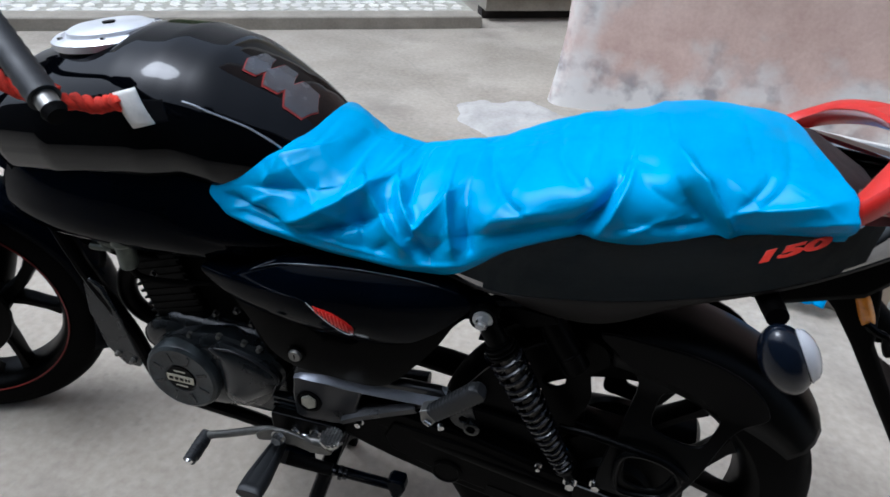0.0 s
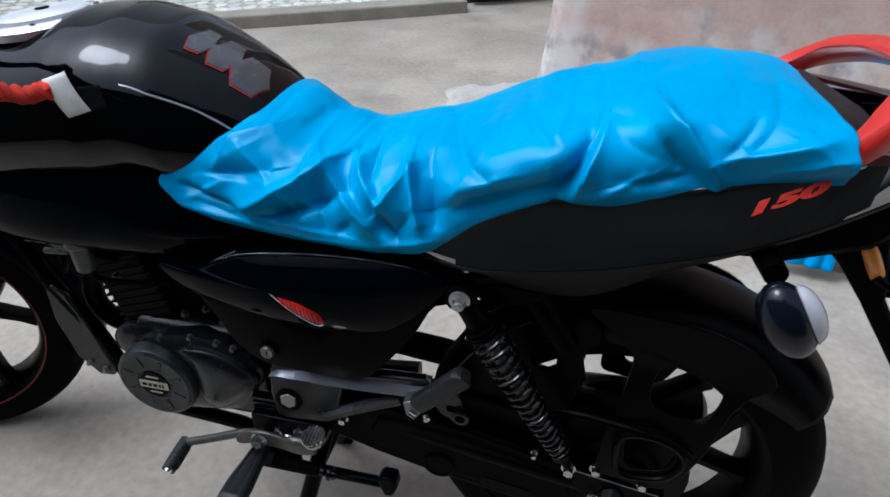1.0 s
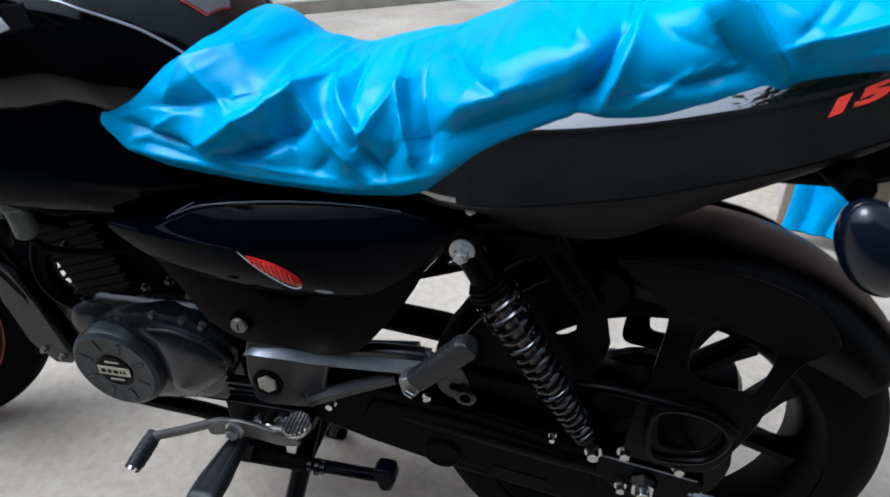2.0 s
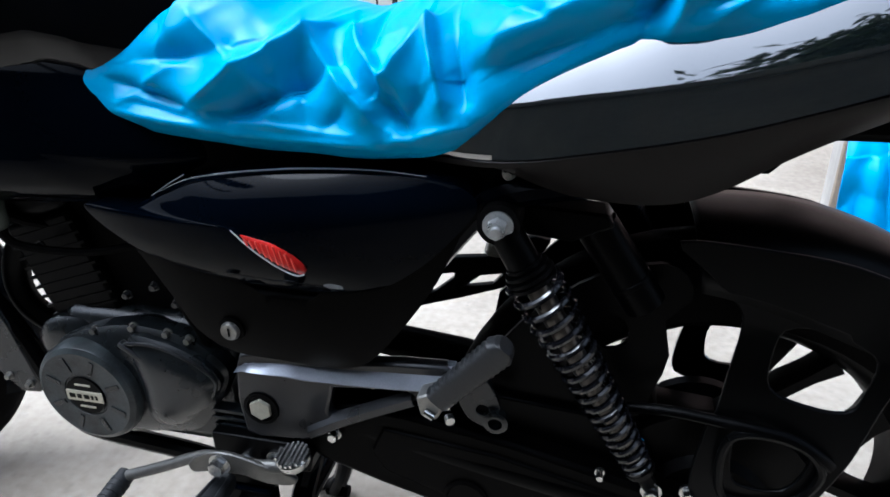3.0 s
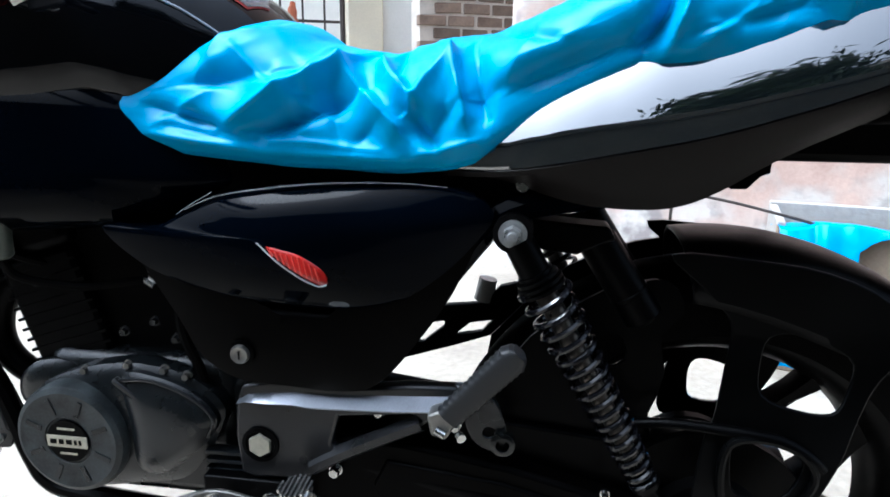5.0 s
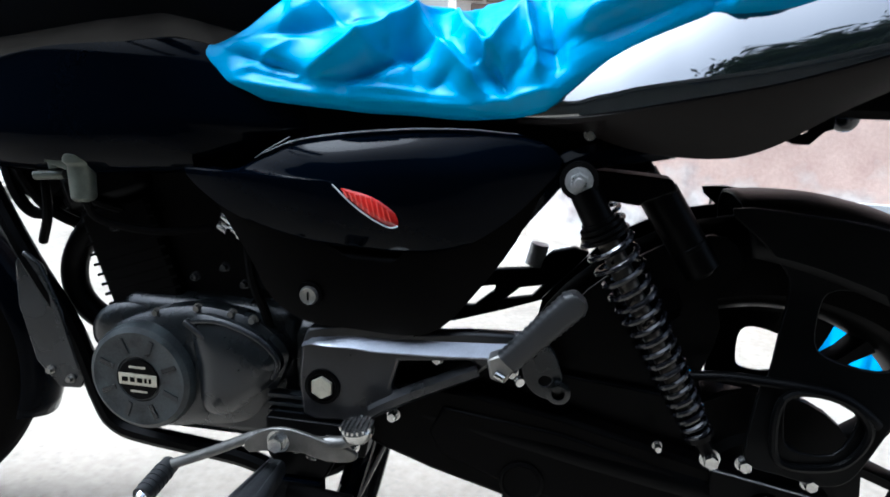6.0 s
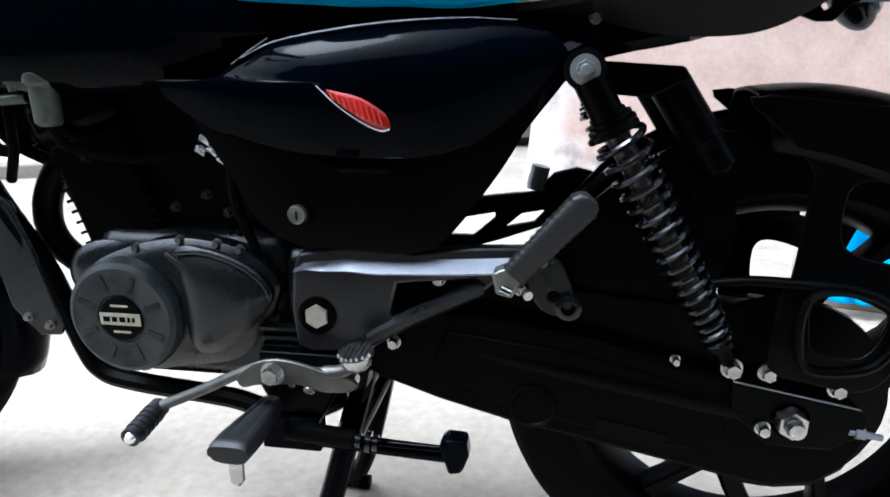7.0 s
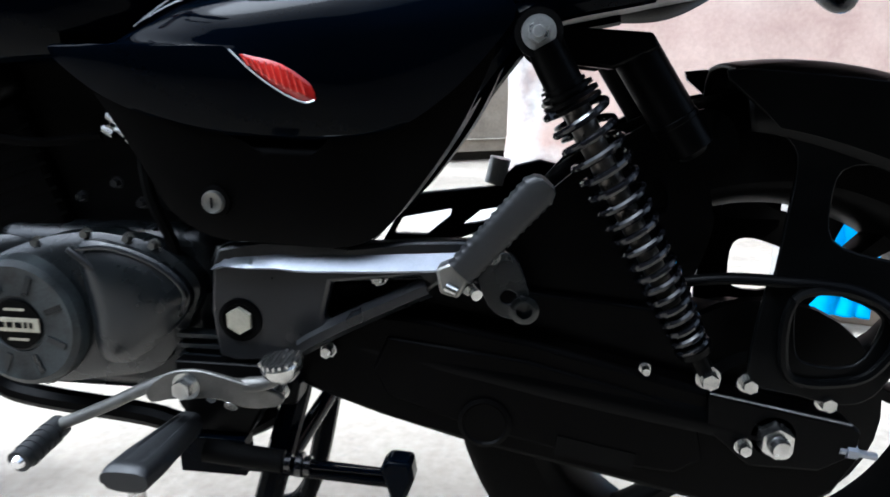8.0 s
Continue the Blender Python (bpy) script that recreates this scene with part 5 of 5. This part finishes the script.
part("clevis_pin", rod(bmesh.new(), (0.386, -0.141, 0.469), (0.389, -0.147, 0.468), 0.005), steel, pg)
bm = plate(bmesh.new(), [(0.385, 0.480), (0.405, 0.495), (0.420, 0.490), (0.432, 0.462), (0.432, 0.440), (0.415, 0.432), (0.395, 0.445)], -0.105, -0.097, [[(0.412, 0.447), (0.420, 0.450), (0.421, 0.457), (0.412, 0.460), (0.407, 0.453)]], n=3)
hg = part("hanger", bm, engine_grey, pg, bevel=0.002)
part("hanger_boss", lathe(bmesh.new(), [(0.013, -0.100), (0.0135, -0.112), (0.011, -0.1135), (0.0075, -0.1135), (0.007, -0.104)], (0.429, 0, 0.444)), engine_grey, pg)
for x, z in ((0.378, 0.462), (0.400, 0.492)):
    part("hanger_bolt", bolt(bmesh.new(), (x, -0.106, z), 0.005, 0.012), steel, pg)
far_brk = [(0.235, 0.430), (0.262, 0.478), (0.290, 0.506), (0.385, 0.517), (0.410, 0.543), (0.440, 0.551), (0.462, 0.546), (0.440, 0.505), (0.400, 0.470), (0.34, 0.448), (0.27, 0.425)]
far_hole = [(0.256, 0.452), (0.268, 0.474), (0.332, 0.487), (0.330, 0.478), (0.300, 0.452)]
far_hole2 = [(0.345, 0.466), (0.368, 0.486), (0.400, 0.492), (0.385, 0.474)]
fb = part("footrest_bracket", plate(bmesh.new(), far_brk, 0.135, 0.150, [far_hole, far_hole2]), satin_black, bike, bevel=0.003)
part("far_peg_nub", rod(bmesh.new(), (0.385, 0.142, 0.520), (0.392, 0.142, 0.552), 0.013, 0.013), zinc, fb, "dull silver nub")

# gear lever, footrest, stands
lever = part("gear_lever", tube(bmesh.new(), smooth_path([(-0.028, -0.145, 0.311), (0.03, -0.146, 0.338), (0.085, -0.148, 0.366), (0.115, -0.150, 0.374), (0.165, -0.150, 0.372), (0.195, -0.152, 0.376), (0.212, -0.154, 0.386)], 6), [0.0068] * 14 + [0.0070] * 4 + [0.0058] * 8 + [0.0075] * 11, 12, 0.6), lever_metal, bike, "dull grey metal gear lever")
lev = [(0.078, 0.362), (0.100, 0.380), (0.125, 0.386), (0.150, 0.383), (0.175, 0.376), (0.200, 0.371), (0.214, 0.363), (0.206, 0.354), (0.177, 0.351), (0.150, 0.358), (0.129, 0.357), (0.100, 0.354), (0.084, 0.350)]
part("lever_plate", plate(bmesh.new(), lev, -0.156, -0.150, n=2), lever_metal, lever, "worn polished lever plate", bevel=0.0015)
tip = part("lever_rubber", rod(bmesh.new(), (-0.030, -0.138, 0.308), (-0.031, -0.195, 0.301), 0.0115, 0.0110, 18), peg_rubber, lever, "ribbed rubber tip")
for k in range(5):
    part("groove_ring", rod(bmesh.new(), (-0.030, -0.150 - 0.008 * k, 0.3065 - 0.001 * k), (-0.030, -0.154 - 0.008 * k, 0.306 - 0.001 * k), 0.0124, seg=16), peg_rubber, tip)
part("rubber_end", rod(bmesh.new(), (-0.031, -0.195, 0.301), (-0.031, -0.199, 0.3005), 0.007, 0.005, 14), chrome, tip)
part("lever_pivot", bolt(bmesh.new(), (0.121, -0.154, 0.370), 0.010, 0.014), steel, lever)
PADM = Matrix.Translation((0.215, -0.157, 0.397)) @ Matrix.Rotation(radians(-6), 4, "Y") @ Matrix.Rotation(radians(4), 4, "X")
bm = lathe(bmesh.new(), [(0.010, -0.014), (0.0175, -0.006), (0.0190, 0.002), (0.0180, 0.004), (0.001, 0.0045)], (0, 0, 0), "Z", 32)
pad = part("heel_pad", bm, steel, lever, "bright ridged heel pad")
pad.matrix_world = PADM
for k in range(7):
    x = -0.0165 + 0.0055 * k
    w = math.sqrt(max(0.0, 0.0185 ** 2 - x * x))
    part("ridge", box(bmesh.new(), (x, 0, 0.0052), (0.0024, 2 * w, 0.004)), steel, pad)
bm = bmesh.new()
rows = []
for q in range(31):
    u = q / 30
    c = Vector((0.102 + 0.006 * u, -0.125 - 0.118 * u, 0.312 + 0.013 * u))
    w = 0.0125 + 0.0085 * min(1.0, u / 0.7)
    h = 0.0135 * (1 - 0.35 * max(0.0, (u - 0.93) / 0.07) ** 2)
    row = []
    for k in range(48):
        t = 2 * math.pi * k / 48
        px, pz = w * math.copysign(abs(math.cos(t)) ** 0.6, math.cos(t)), h * math.copysign(abs(math.sin(t)) ** 0.6, math.sin(t))
        if math.sin(t) > 0 and 0.05 < u < 0.88:
            # two long grooves in the top
            pz -= 0.0030 * sum(math.exp(-((px - g * w) / 0.0016) ** 2) for g in (-0.38, 0.38))
        row.append(c + Vector((px * (1.0 if math.sin(t) > -0.2 else 0.86), 0, pz)))
    rows.append(row)
vs = rings_of(bm, rows, True)
bm.faces.new(vs[0])
bm.faces.new(vs[-1])
peg = part("footrest", bm, peg_rubber, bike, "grooved rubber footrest", smooth=40)
bm = rod(bmesh.new(), (0.107, -0.226, 0.312), (0.107, -0.226, 0.286), 0.0072, seg=16)
rod(bm, (0.107, -0.226, 0.286), (0.107, -0.226, 0.281), 0.0072, 0.004, 16)
part("footrest_stud", bm, steel, peg)
part("footrest_spring", rod(bmesh.new(), (0.150, -0.120, 0.345), (0.150, -0.132, 0.338), 0.007), steel, peg)
bm = plate(bmesh.new(), [(0.085, 0.375), (0.20, 0.375), (0.215, 0.36), (0.21, 0.335), (0.175, 0.33), (0.16, 0.30), (0.10, 0.30), (0.085, 0.33)], -0.115, -0.085)
fp = part("footrest_plate", bm, satin_black, bike, bevel=0.003)
for x, z, r in ((0.168, 0.352, 0.008), (0.196, 0.352, 0.007), (0.130, 0.345, 0.006)):
    part("plate_bolt", bolt(bmesh.new(), (x, -0.115, z), r, 0.016), steel, fp)
bm = rod(bmesh.new(), (0.150, -0.114, 0.268), (0.305, -0.106, 0.256), 0.0095, seg=14)
box(bm, (0.12, -0.110, 0.275), (0.07, 0.022, 0.04))
ss = part("side_stand", bm, gloss_black, bike, "black folded side stand", bevel=0.001)
part("stand_rail", rod(bmesh.new(), (0.215, -0.120, 0.272), (0.295, -0.114, 0.267), 0.003, seg=8), gloss_black, ss)
part("stand_sleeve", rod(bmesh.new(), (0.118, -0.128, 0.286), (0.196, -0.122, 0.276), 0.0115, 0.0110, 20), rubber, ss, "black rubber sleeve")
for f, r in ((0.0, 0.0085), (0.012, 0.0125), (0.020, 0.0095)):
    part("collar", rod(bmesh.new(), (0.198 + f, -0.122, 0.2755 - 0.08 * f), (0.204 + f, -0.1215, 0.2750 - 0.08 * f), r, seg=18), spring_paint, ss)
bm = plate(bmesh.new(), [(0.292, 0.272), (0.300, 0.282), (0.324, 0.281), (0.327, 0.262), (0.319, 0.240), (0.303, 0.237), (0.300, 0.248)], -0.118, -0.092)
part("stand_foot", bm, gloss_black, ss, bevel=0.004)
bm = bmesh.new()
for s in (1, -1):
    tube(bm, smooth_path([(0.200, -0.075 * s, 0.345), (0.190, -0.088 * s, 0.300), (0.140, -0.132 * s, 0.110), (0.100, -0.165 * s, 0.012)], 6), 0.0145, 10)
    tube(bm, smooth_path([(0.135, -0.134 * s, 0.09), (0.095, -0.160 * s, 0.03), (0.06, -0.165 * s, 0.012)], 5), 0.010, 8)
rod(bm, (0.175, -0.11, 0.24), (0.175, 0.11, 0.24), 0.011)
cs = part("centre_stand", bm, gloss_black, bike, "black tubular centre stand")
for s in (1, -1):
    part("stand_shoe", rod(bmesh.new(), (0.085, -0.165 * s, 0.011), (0.125, -0.165 * s, 0.011), 0.011), rubber, cs)

# handlebar, grip, lever, mirror stem
G0, G1 = Vector((-0.155, -0.215, 1.025)), Vector((-0.018, -0.285, 0.950))
gd = (G1 - G0).normalized()
bm = tube(bmesh.new(), smooth_path([(-0.42, 0.05, 0.975), (-0.34, -0.10, 1.015), (-0.26, -0.165, 1.045), G0, G0.lerp(G1, 0.5), G1 - gd * 0.005], 6), 0.011, 14)
hb = part("handlebar", bm, satin_black, bike)
bm = tube(bmesh.new(), [G0.lerp(G1, k / 20) for k in range(18)], [0.0165 + 0.0012 * (k % 2) for k in range(18)], 20)
part("grip", bm, peg_rubber, hb, "ribbed dark grey rubber grip")
bm = rod(bmesh.new(), G1 - gd * 0.028, G1 - gd * 0.006, 0.0125, 0.0120, 20)
part("bar_end", bm, alloy, hb, "silver bar end")
part("bar_end_cap", rod(bmesh.new(), G1 - gd * 0.006, G1 + gd * 0.004, 0.014, 0.011, 20), rubber, hb)
bm = box(bmesh.new(), G0 - gd * 0.04, (0.07, 0.045, 0.045), gd.to_track_quat("X", "Z").to_matrix().to_4x4())
part("switch_box", bm, matt_plastic, hb, bevel=0.008)
bm = tube(bmesh.new(), smooth_path([G0 + Vector((-0.06, -0.02, 0.0)), G0 + Vector((-0.05, -0.07, -0.01)), G1 + Vector((-0.08, -0.02, -0.005)), G1 + Vector((-0.06, -0.03, 0.0))], 6), 0.006, 10)
part("clutch_lever", bm, alloy, hb)
bm = tube(bmesh.new(), smooth_path([(-0.40, -0.05, 1.00), (-0.34, -0.10, 0.92), (-0.30, -0.12, 0.82), (-0.30, -0.10, 0.72)], 6), 0.007, 8)
part("cable", bm, rubber, hb)
bm = lathe(bmesh.new(), [(0.02, -0.05), (0.06, -0.045), (0.07, 0.0), (0.06, 0.012), (0.001, 0.014)], (-0.44, -0.02, 1.02), "Z", 28)
part("instrument", bm, matt_plastic, bike, bevel=0.003)


# ---- red thread with a paper tag, tied to the bar and lying on the tank ----
def thread():
    pts = smooth_path([(-0.20, -0.205, 0.955), (-0.155, -0.190, 0.925), (-0.11, -0.178, 0.915), (-0.07, -0.162, 0.912), (-0.045, -0.156, 0.916)], 10)
    bm = bmesh.new()
    for ph in (0, 2.1, 4.2):
        tube(bm, [p + Vector((0, 0.006 * math.cos(i * 0.7 + ph), 0.006 * math.sin(i * 0.7 + ph) + 0.004 * noise.noise(p * 60))) for i, p in enumerate(pts)], [0.0055 + 0.002 * noise.noise(p * 90 + Vector((ph, 0, 0))) for p in pts], 8)
    tube(bm, smooth_path([(-0.125, -0.182, 0.918), (-0.118, -0.186, 0.935), (-0.108, -0.183, 0.932)], 5), 0.005, 8)
    t = finish("red_thread", bm, red_thread, smooth=60)
    tagged(t, "frayed red votive thread with a white paper tag on the tank", "thread")
    bm = bmesh.new()
    rows = []
    for i in range(9):
        u = i / 8
        c = Vector((-0.037, -0.1585, 0.934)).lerp(Vector((-0.018, -0.1575, 0.889)), u)
        bend = 0.0025 * math.sin(math.pi * u)
        rows.append([c + Vector((0.017 * w, -bend - 0.002 * (1 - w * w), 0.006 * w)) for w in (-1, -0.5, 0, 0.5, 1)])
    rings_of(bm, rows)
    tg = part("paper_tag", bm, white_paper, t, "creased white paper tag", smooth=60)
    so = tg.modifiers.new("thick", "SOLIDIFY")
    so.thickness = 0.0008


thread()


# ---- the blue cloth over the seat ----
CT = [(0.03, 0.832), (0.056, 0.848), (0.094, 0.869), (0.128, 0.882), (0.165, 0.888), (0.205, 0.882), (0.240, 0.860), (0.290, 0.851), (0.325, 0.857), (0.364, 0.866), (0.40, 0.872), (0.45, 0.889), (0.515, 0.915), (0.593, 0.939), (0.63, 0.955), (0.68, 0.958), (0.756, 0.952), (0.80, 0.946)]
CB = [(0.025, 0.782), (0.040, 0.762), (0.060, 0.754), (0.084, 0.750), (0.16, 0.742), (0.24, 0.737), (0.33, 0.736), (0.37, 0.739), (0.41, 0.753), (0.456, 0.778), (0.51, 0.809), (0.55, 0.826), (0.575, 0.822), (0.60, 0.821), (0.645, 0.834), (0.70, 0.853), (0.77, 0.878), (0.80, 0.890)]
CW = [(0.03, 0.136), (0.1, 0.145), (0.2, 0.153), (0.3, 0.156), (0.36, 0.159), (0.4, 0.165), (0.45, 0.173), (0.5, 0.174), (0.6, 0.174), (0.66, 0.171), (0.7, 0.170), (0.8, 0.170)]
FOLDS = [
    (0.075, 0.796, 0.162, 0.772, -0.009, 0.012), (0.075, 0.766, 0.200, 0.753, 0.009, 0.008), (0.200, 0.753, 0.325, 0.748, 0.008, 0.008),
    (0.095, 0.776, 0.160, 0.762, -0.005, 0.008), (0.090, 0.838, 0.190, 0.866, 0.008, 0.012), (0.095, 0.812, 0.195, 0.826, -0.007, 0.020),
    (0.266, 0.828, 0.160, 0.777, 0.015, 0.012), (0.290, 0.808, 0.188, 0.764, -0.010, 0.014), (0.266, 0.828, 0.324, 0.777, 0.011, 0.010),
    (0.155, 0.848, 0.200, 0.816, 0.004, 0.006), (0.225, 0.864, 0.305, 0.852, -0.005, 0.006), (0.301, 0.834, 0.338, 0.800, 0.010, 0.009),
    (0.338, 0.800, 0.371, 0.840, 0.009, 0.009), (0.338, 0.792, 0.360, 0.762, -0.009, 0.012), (0.371, 0.840, 0.387, 0.790, 0.011, 0.009),
    (0.396, 0.842, 0.406, 0.790, -0.010, 0.013), (0.170, 0.768, 0.310, 0.757, 0.004, 0.006), (0.318, 0.858, 0.322, 0.825, -0.006, 0.009),
    (0.400, 0.872, 0.462, 0.858, -0.006, 0.009), (0.410, 0.813, 0.520, 0.850, -0.006, 0.020), (0.345, 0.754, 0.400, 0.768, 0.006, 0.008),
    (0.490, 0.902, 0.530, 0.898, -0.004, 0.006), (0.552, 0.838, 0.578, 0.915, 0.012, 0.011),
    (0.538, 0.850, 0.566, 0.905, -0.012, 0.014), (0.560, 0.836, 0.622, 0.880, 0.005, 0.010), (0.622, 0.940, 0.653, 0.925, 0.009, 0.010),
    (0.653, 0.925, 0.690, 0.885, 0.011, 0.010), (0.690, 0.885, 0.694, 0.850, 0.008, 0.009), (0.640, 0.912, 0.678, 0.876, -0.011, 0.014), (0.600, 0.868, 0.660, 0.882, -0.010, 0.014),
    (0.692, 0.905, 0.795, 0.932, 0.006, 0.010)]


WAVES = [(0.5, 0.110, 0.005, 0.2), (1.05, 0.085, 0.004, 1.7), (-0.6, 0.095, 0.004, 2.9), (1.4, 0.070, 0.003, 4.1), (-1.2, 0.060, 0.003, 5.3), (0.2, 0.050, 0.002, 6.2)]


def small_creases():
    """Fine creases that run with the drape: slanting in front, upright at the waist, slanting behind."""
    r = random.Random(41)
    out = []
    for k in range(54):
        x = r.uniform(0.06, 0.76)
        zl, zh = lerp(CB, x), lerp(CT, x)
        z = r.uniform(zl + 0.01, zh)
        lean = lerp([(0.05, 30), (0.22, 50), (0.30, 80), (0.40, 75), (0.48, 35), (0.75, 25)], x)
        a = radians(lean + r.gauss(0, 28)) if r.random() < 0.7 else radians(-lean * 0.7 + r.gauss(0, 20))
        ln = r.uniform(0.025, 0.085)
        sg = 1 if r.random() < 0.65 else -1
        out.append((x, z, x + ln * math.cos(a), z + ln * math.sin(a), sg * r.uniform(0.0015, 0.0032), r.uniform(0.006, 0.012)))
    return out


CREASES = np.array(FOLDS + small_creases())


def fold_row(xs, zs):
    """The relief of all the folds along one row of points."""
    x, z = np.array(xs)[:, None], np.array(zs)[:, None]
    x0, z0, x1, z1, amp, wid = CREASES.T[:, None, :]
    dx, dz = x1 - x0, z1 - z0
    t = np.clip(((x - x0) * dx + (z - z0) * dz) / (dx * dx + dz * dz), 0, 1)
    k = np.sqrt((np.hypot(x - x0 - t * dx, z - z0 - t * dz) / wid) ** 2 + 0.04) - 0.2
    side = (x - x0) * dz - (z - z0) * dx
    return (1.75 * amp * np.exp(-k * np.where(side > 0, 1.2, 2.8)) * (0.35 + 0.65 * np.sin(np.pi * (0.12 + 0.76 * t)))).sum(axis=1)


def cloth():
    bm = bmesh.new()
    rows = []
    nu, nv = 320, 220
    for i in range(nu + 1):
        u = i / nu
        row, pend = [], []
        for j in range(nv + 1):
            v = -1 + 2 * j / nv
            s = abs(v)
            x0 = 0.166 - 0.143 * min(1.0, s / 0.80) ** 1.4 + 0.9 * max(0.0, s - 0.90) ** 1.6  + 0.004 * noise.noise(Vector((v * 5, 1, 0)))
            x1 = 0.800 + 0.006 * noise.noise(Vector((v * 4, 7, 0))) - (0.085 * (v + 0.45) / 1.45 if v > -0.45 else 0.0)
            x = x0 + (x1 - x0) * u
            w, zt, zb = soft(CW, x), soft(CT, x, 0.015) - 0.004, soft(CB, x, 0.012)
            if v > 0:
                w *= lerp([(0.17, 1.0), (0.24, 0.74), (0.34, 0.72), (0.45, 0.88), (0.8, 0.92)], x)
            zb += 0.004 * noise.noise(Vector((x * 14, v, 3)))
            a = s * math.pi / 2
            ps, pc = lerp([(0.4, 0.86), (0.5, 0.80), (0.66, 0.62)], x), lerp([(0.38, 0.76), (0.5, 0.62), (0.66, 0.46)], x)
            y = w * math.sin(a) ** (ps if v < 0 else 0.95)
            tuck = lerp([(0.03, 0.008), (0.3, 0.008), (0.38, 0.012), (0.45, 0.028), (0.535, 0.030), (0.56, 0.022), (0.60, 0.018), (0.72, 0.014), (0.8, 0.006)], x)
            y += lerp([(0.38, 0.0), (0.44, 0.013), (0.53, 0.013), (0.57, 0.0)], x) * math.sin(math.pi * min(1.0, s / 0.95)) ** 2
            y -= tuck * max(0.0, (s - 0.50) / 0.50) ** 1.4
            z = zb + (zt - zb) * math.cos(a) ** (pc + lerp([(0.17, 0.0), (0.25, 0.7), (0.42, 0.38)], x) * min(1, max(0, v) * 3))
            nrm = Vector((0, math.copysign(math.sin(a) ** 0.6, v), max(0.0, math.cos(a)) ** 0.8)).normalized()
            f = 0.0
            q = Vector((x * 7, y * 7, z * 9))
            warp = q + 0.6 * noise.noise_vector(q * 0.8)
            f += 0.004 * noise.noise(q) - 0.006 * abs(noise.noise(warp * 1.1)) - 0.004 * abs(noise.noise(warp * 2.4 + Vector((5, 1, 2)))) + 0.004
            for ang, lam, amp, ph in WAVES:
                t = (x * math.cos(ang) + z * math.sin(ang) + 0.35 * y * math.sin(ang * 3)) / lam + ph + 0.55 * noise.noise(q * 0.55 + Vector((ph, 0, 0)))
                gate = max(0.0, noise.noise(q * 0.5 + Vector((0, ph * 3, 1))) + 0.25)
                f += amp * gate * (abs(2 * (t % 1.0) - 1) - 0.5)
            # the hem curls in a little under the seat's side
            hem = max(0.0, (s - 0.94) / 0.06)
            ease = min(1.0, 0.05 + u / 0.12) * min(1.0, 0.2 + (1 - u) / 0.05) * (1 - 0.85 * max(0.0, (s - 0.86) / 0.14))
            pend.append((Vector((x, math.copysign(y - 0.010 * hem ** 2, v), z)), nrm, f, ease, x + (0.0 if v < 0 else 0.02), z, min(1.0, 0.35 + 1.6 * s) if v < 0 else max(0.15, 0.25 - 0.2 * s) + 0.5 * max(0.0, s - 0.5)))
        deep = fold_row([p[4] for p in pend], [p[5] for p in pend])
        row = [p + n * ((0.6 * f + h * c) * e) for (p, n, f, e, _, _, c), h in zip(pend, deep)]
        rows.append(row)
    rings_of(bm, rows)
    ob = finish("seat_cloth", bm, cloth_blue, smooth=180)
    so = ob.modifiers.new("thick", "SOLIDIFY")
    so.thickness, so.offset = 0.0015, -1
    return tagged(ob, "rumpled bright blue cloth draped over the motorcycle seat", "cloth")


cloth()


# ---- small pieces of the walls and the terrace ----
rng = random.Random(5)
for gx in range(42):
    for gy in range(7):
        ob = new("mosaic_chip", chip_meshes[rng.randrange(8)])
        ob.parent = terrace
        ob.matrix_basis = pose(-4.5 + 0.107 * gx + rng.uniform(-0.02, 0.02), 0.235 + 0.115 * gy + rng.uniform(-0.02, 0.02), 0.085, 0, 0, rng.uniform(0, 360))
bm = box(bmesh.new(), (0, 0, 0), (0.215, 0.07, 0.075))
bmesh.ops.bevel(bm, geom=bm.edges[:], offset=0.006, segments=1, affect="EDGES")
brick_me = bpy.data.meshes.new("brick")
bm.to_mesh(brick_me)
bm.free()
brick_me.materials.append(brick_mat)
for c in range(22):
    for k in range(8):
        ob = new("brick", brick_me)
        ob.parent = wall_brick
        ob.matrix_basis = pose(0.105 + 0.235 * k + (0.117 if c % 2 else 0) + rng.uniform(-0.008, 0.008), 0.045 + rng.uniform(-0.008, 0.008), 0.70 + 0.092 * c, rng.uniform(-2, 2), rng.uniform(-1.5, 1.5), rng.uniform(-2, 2))
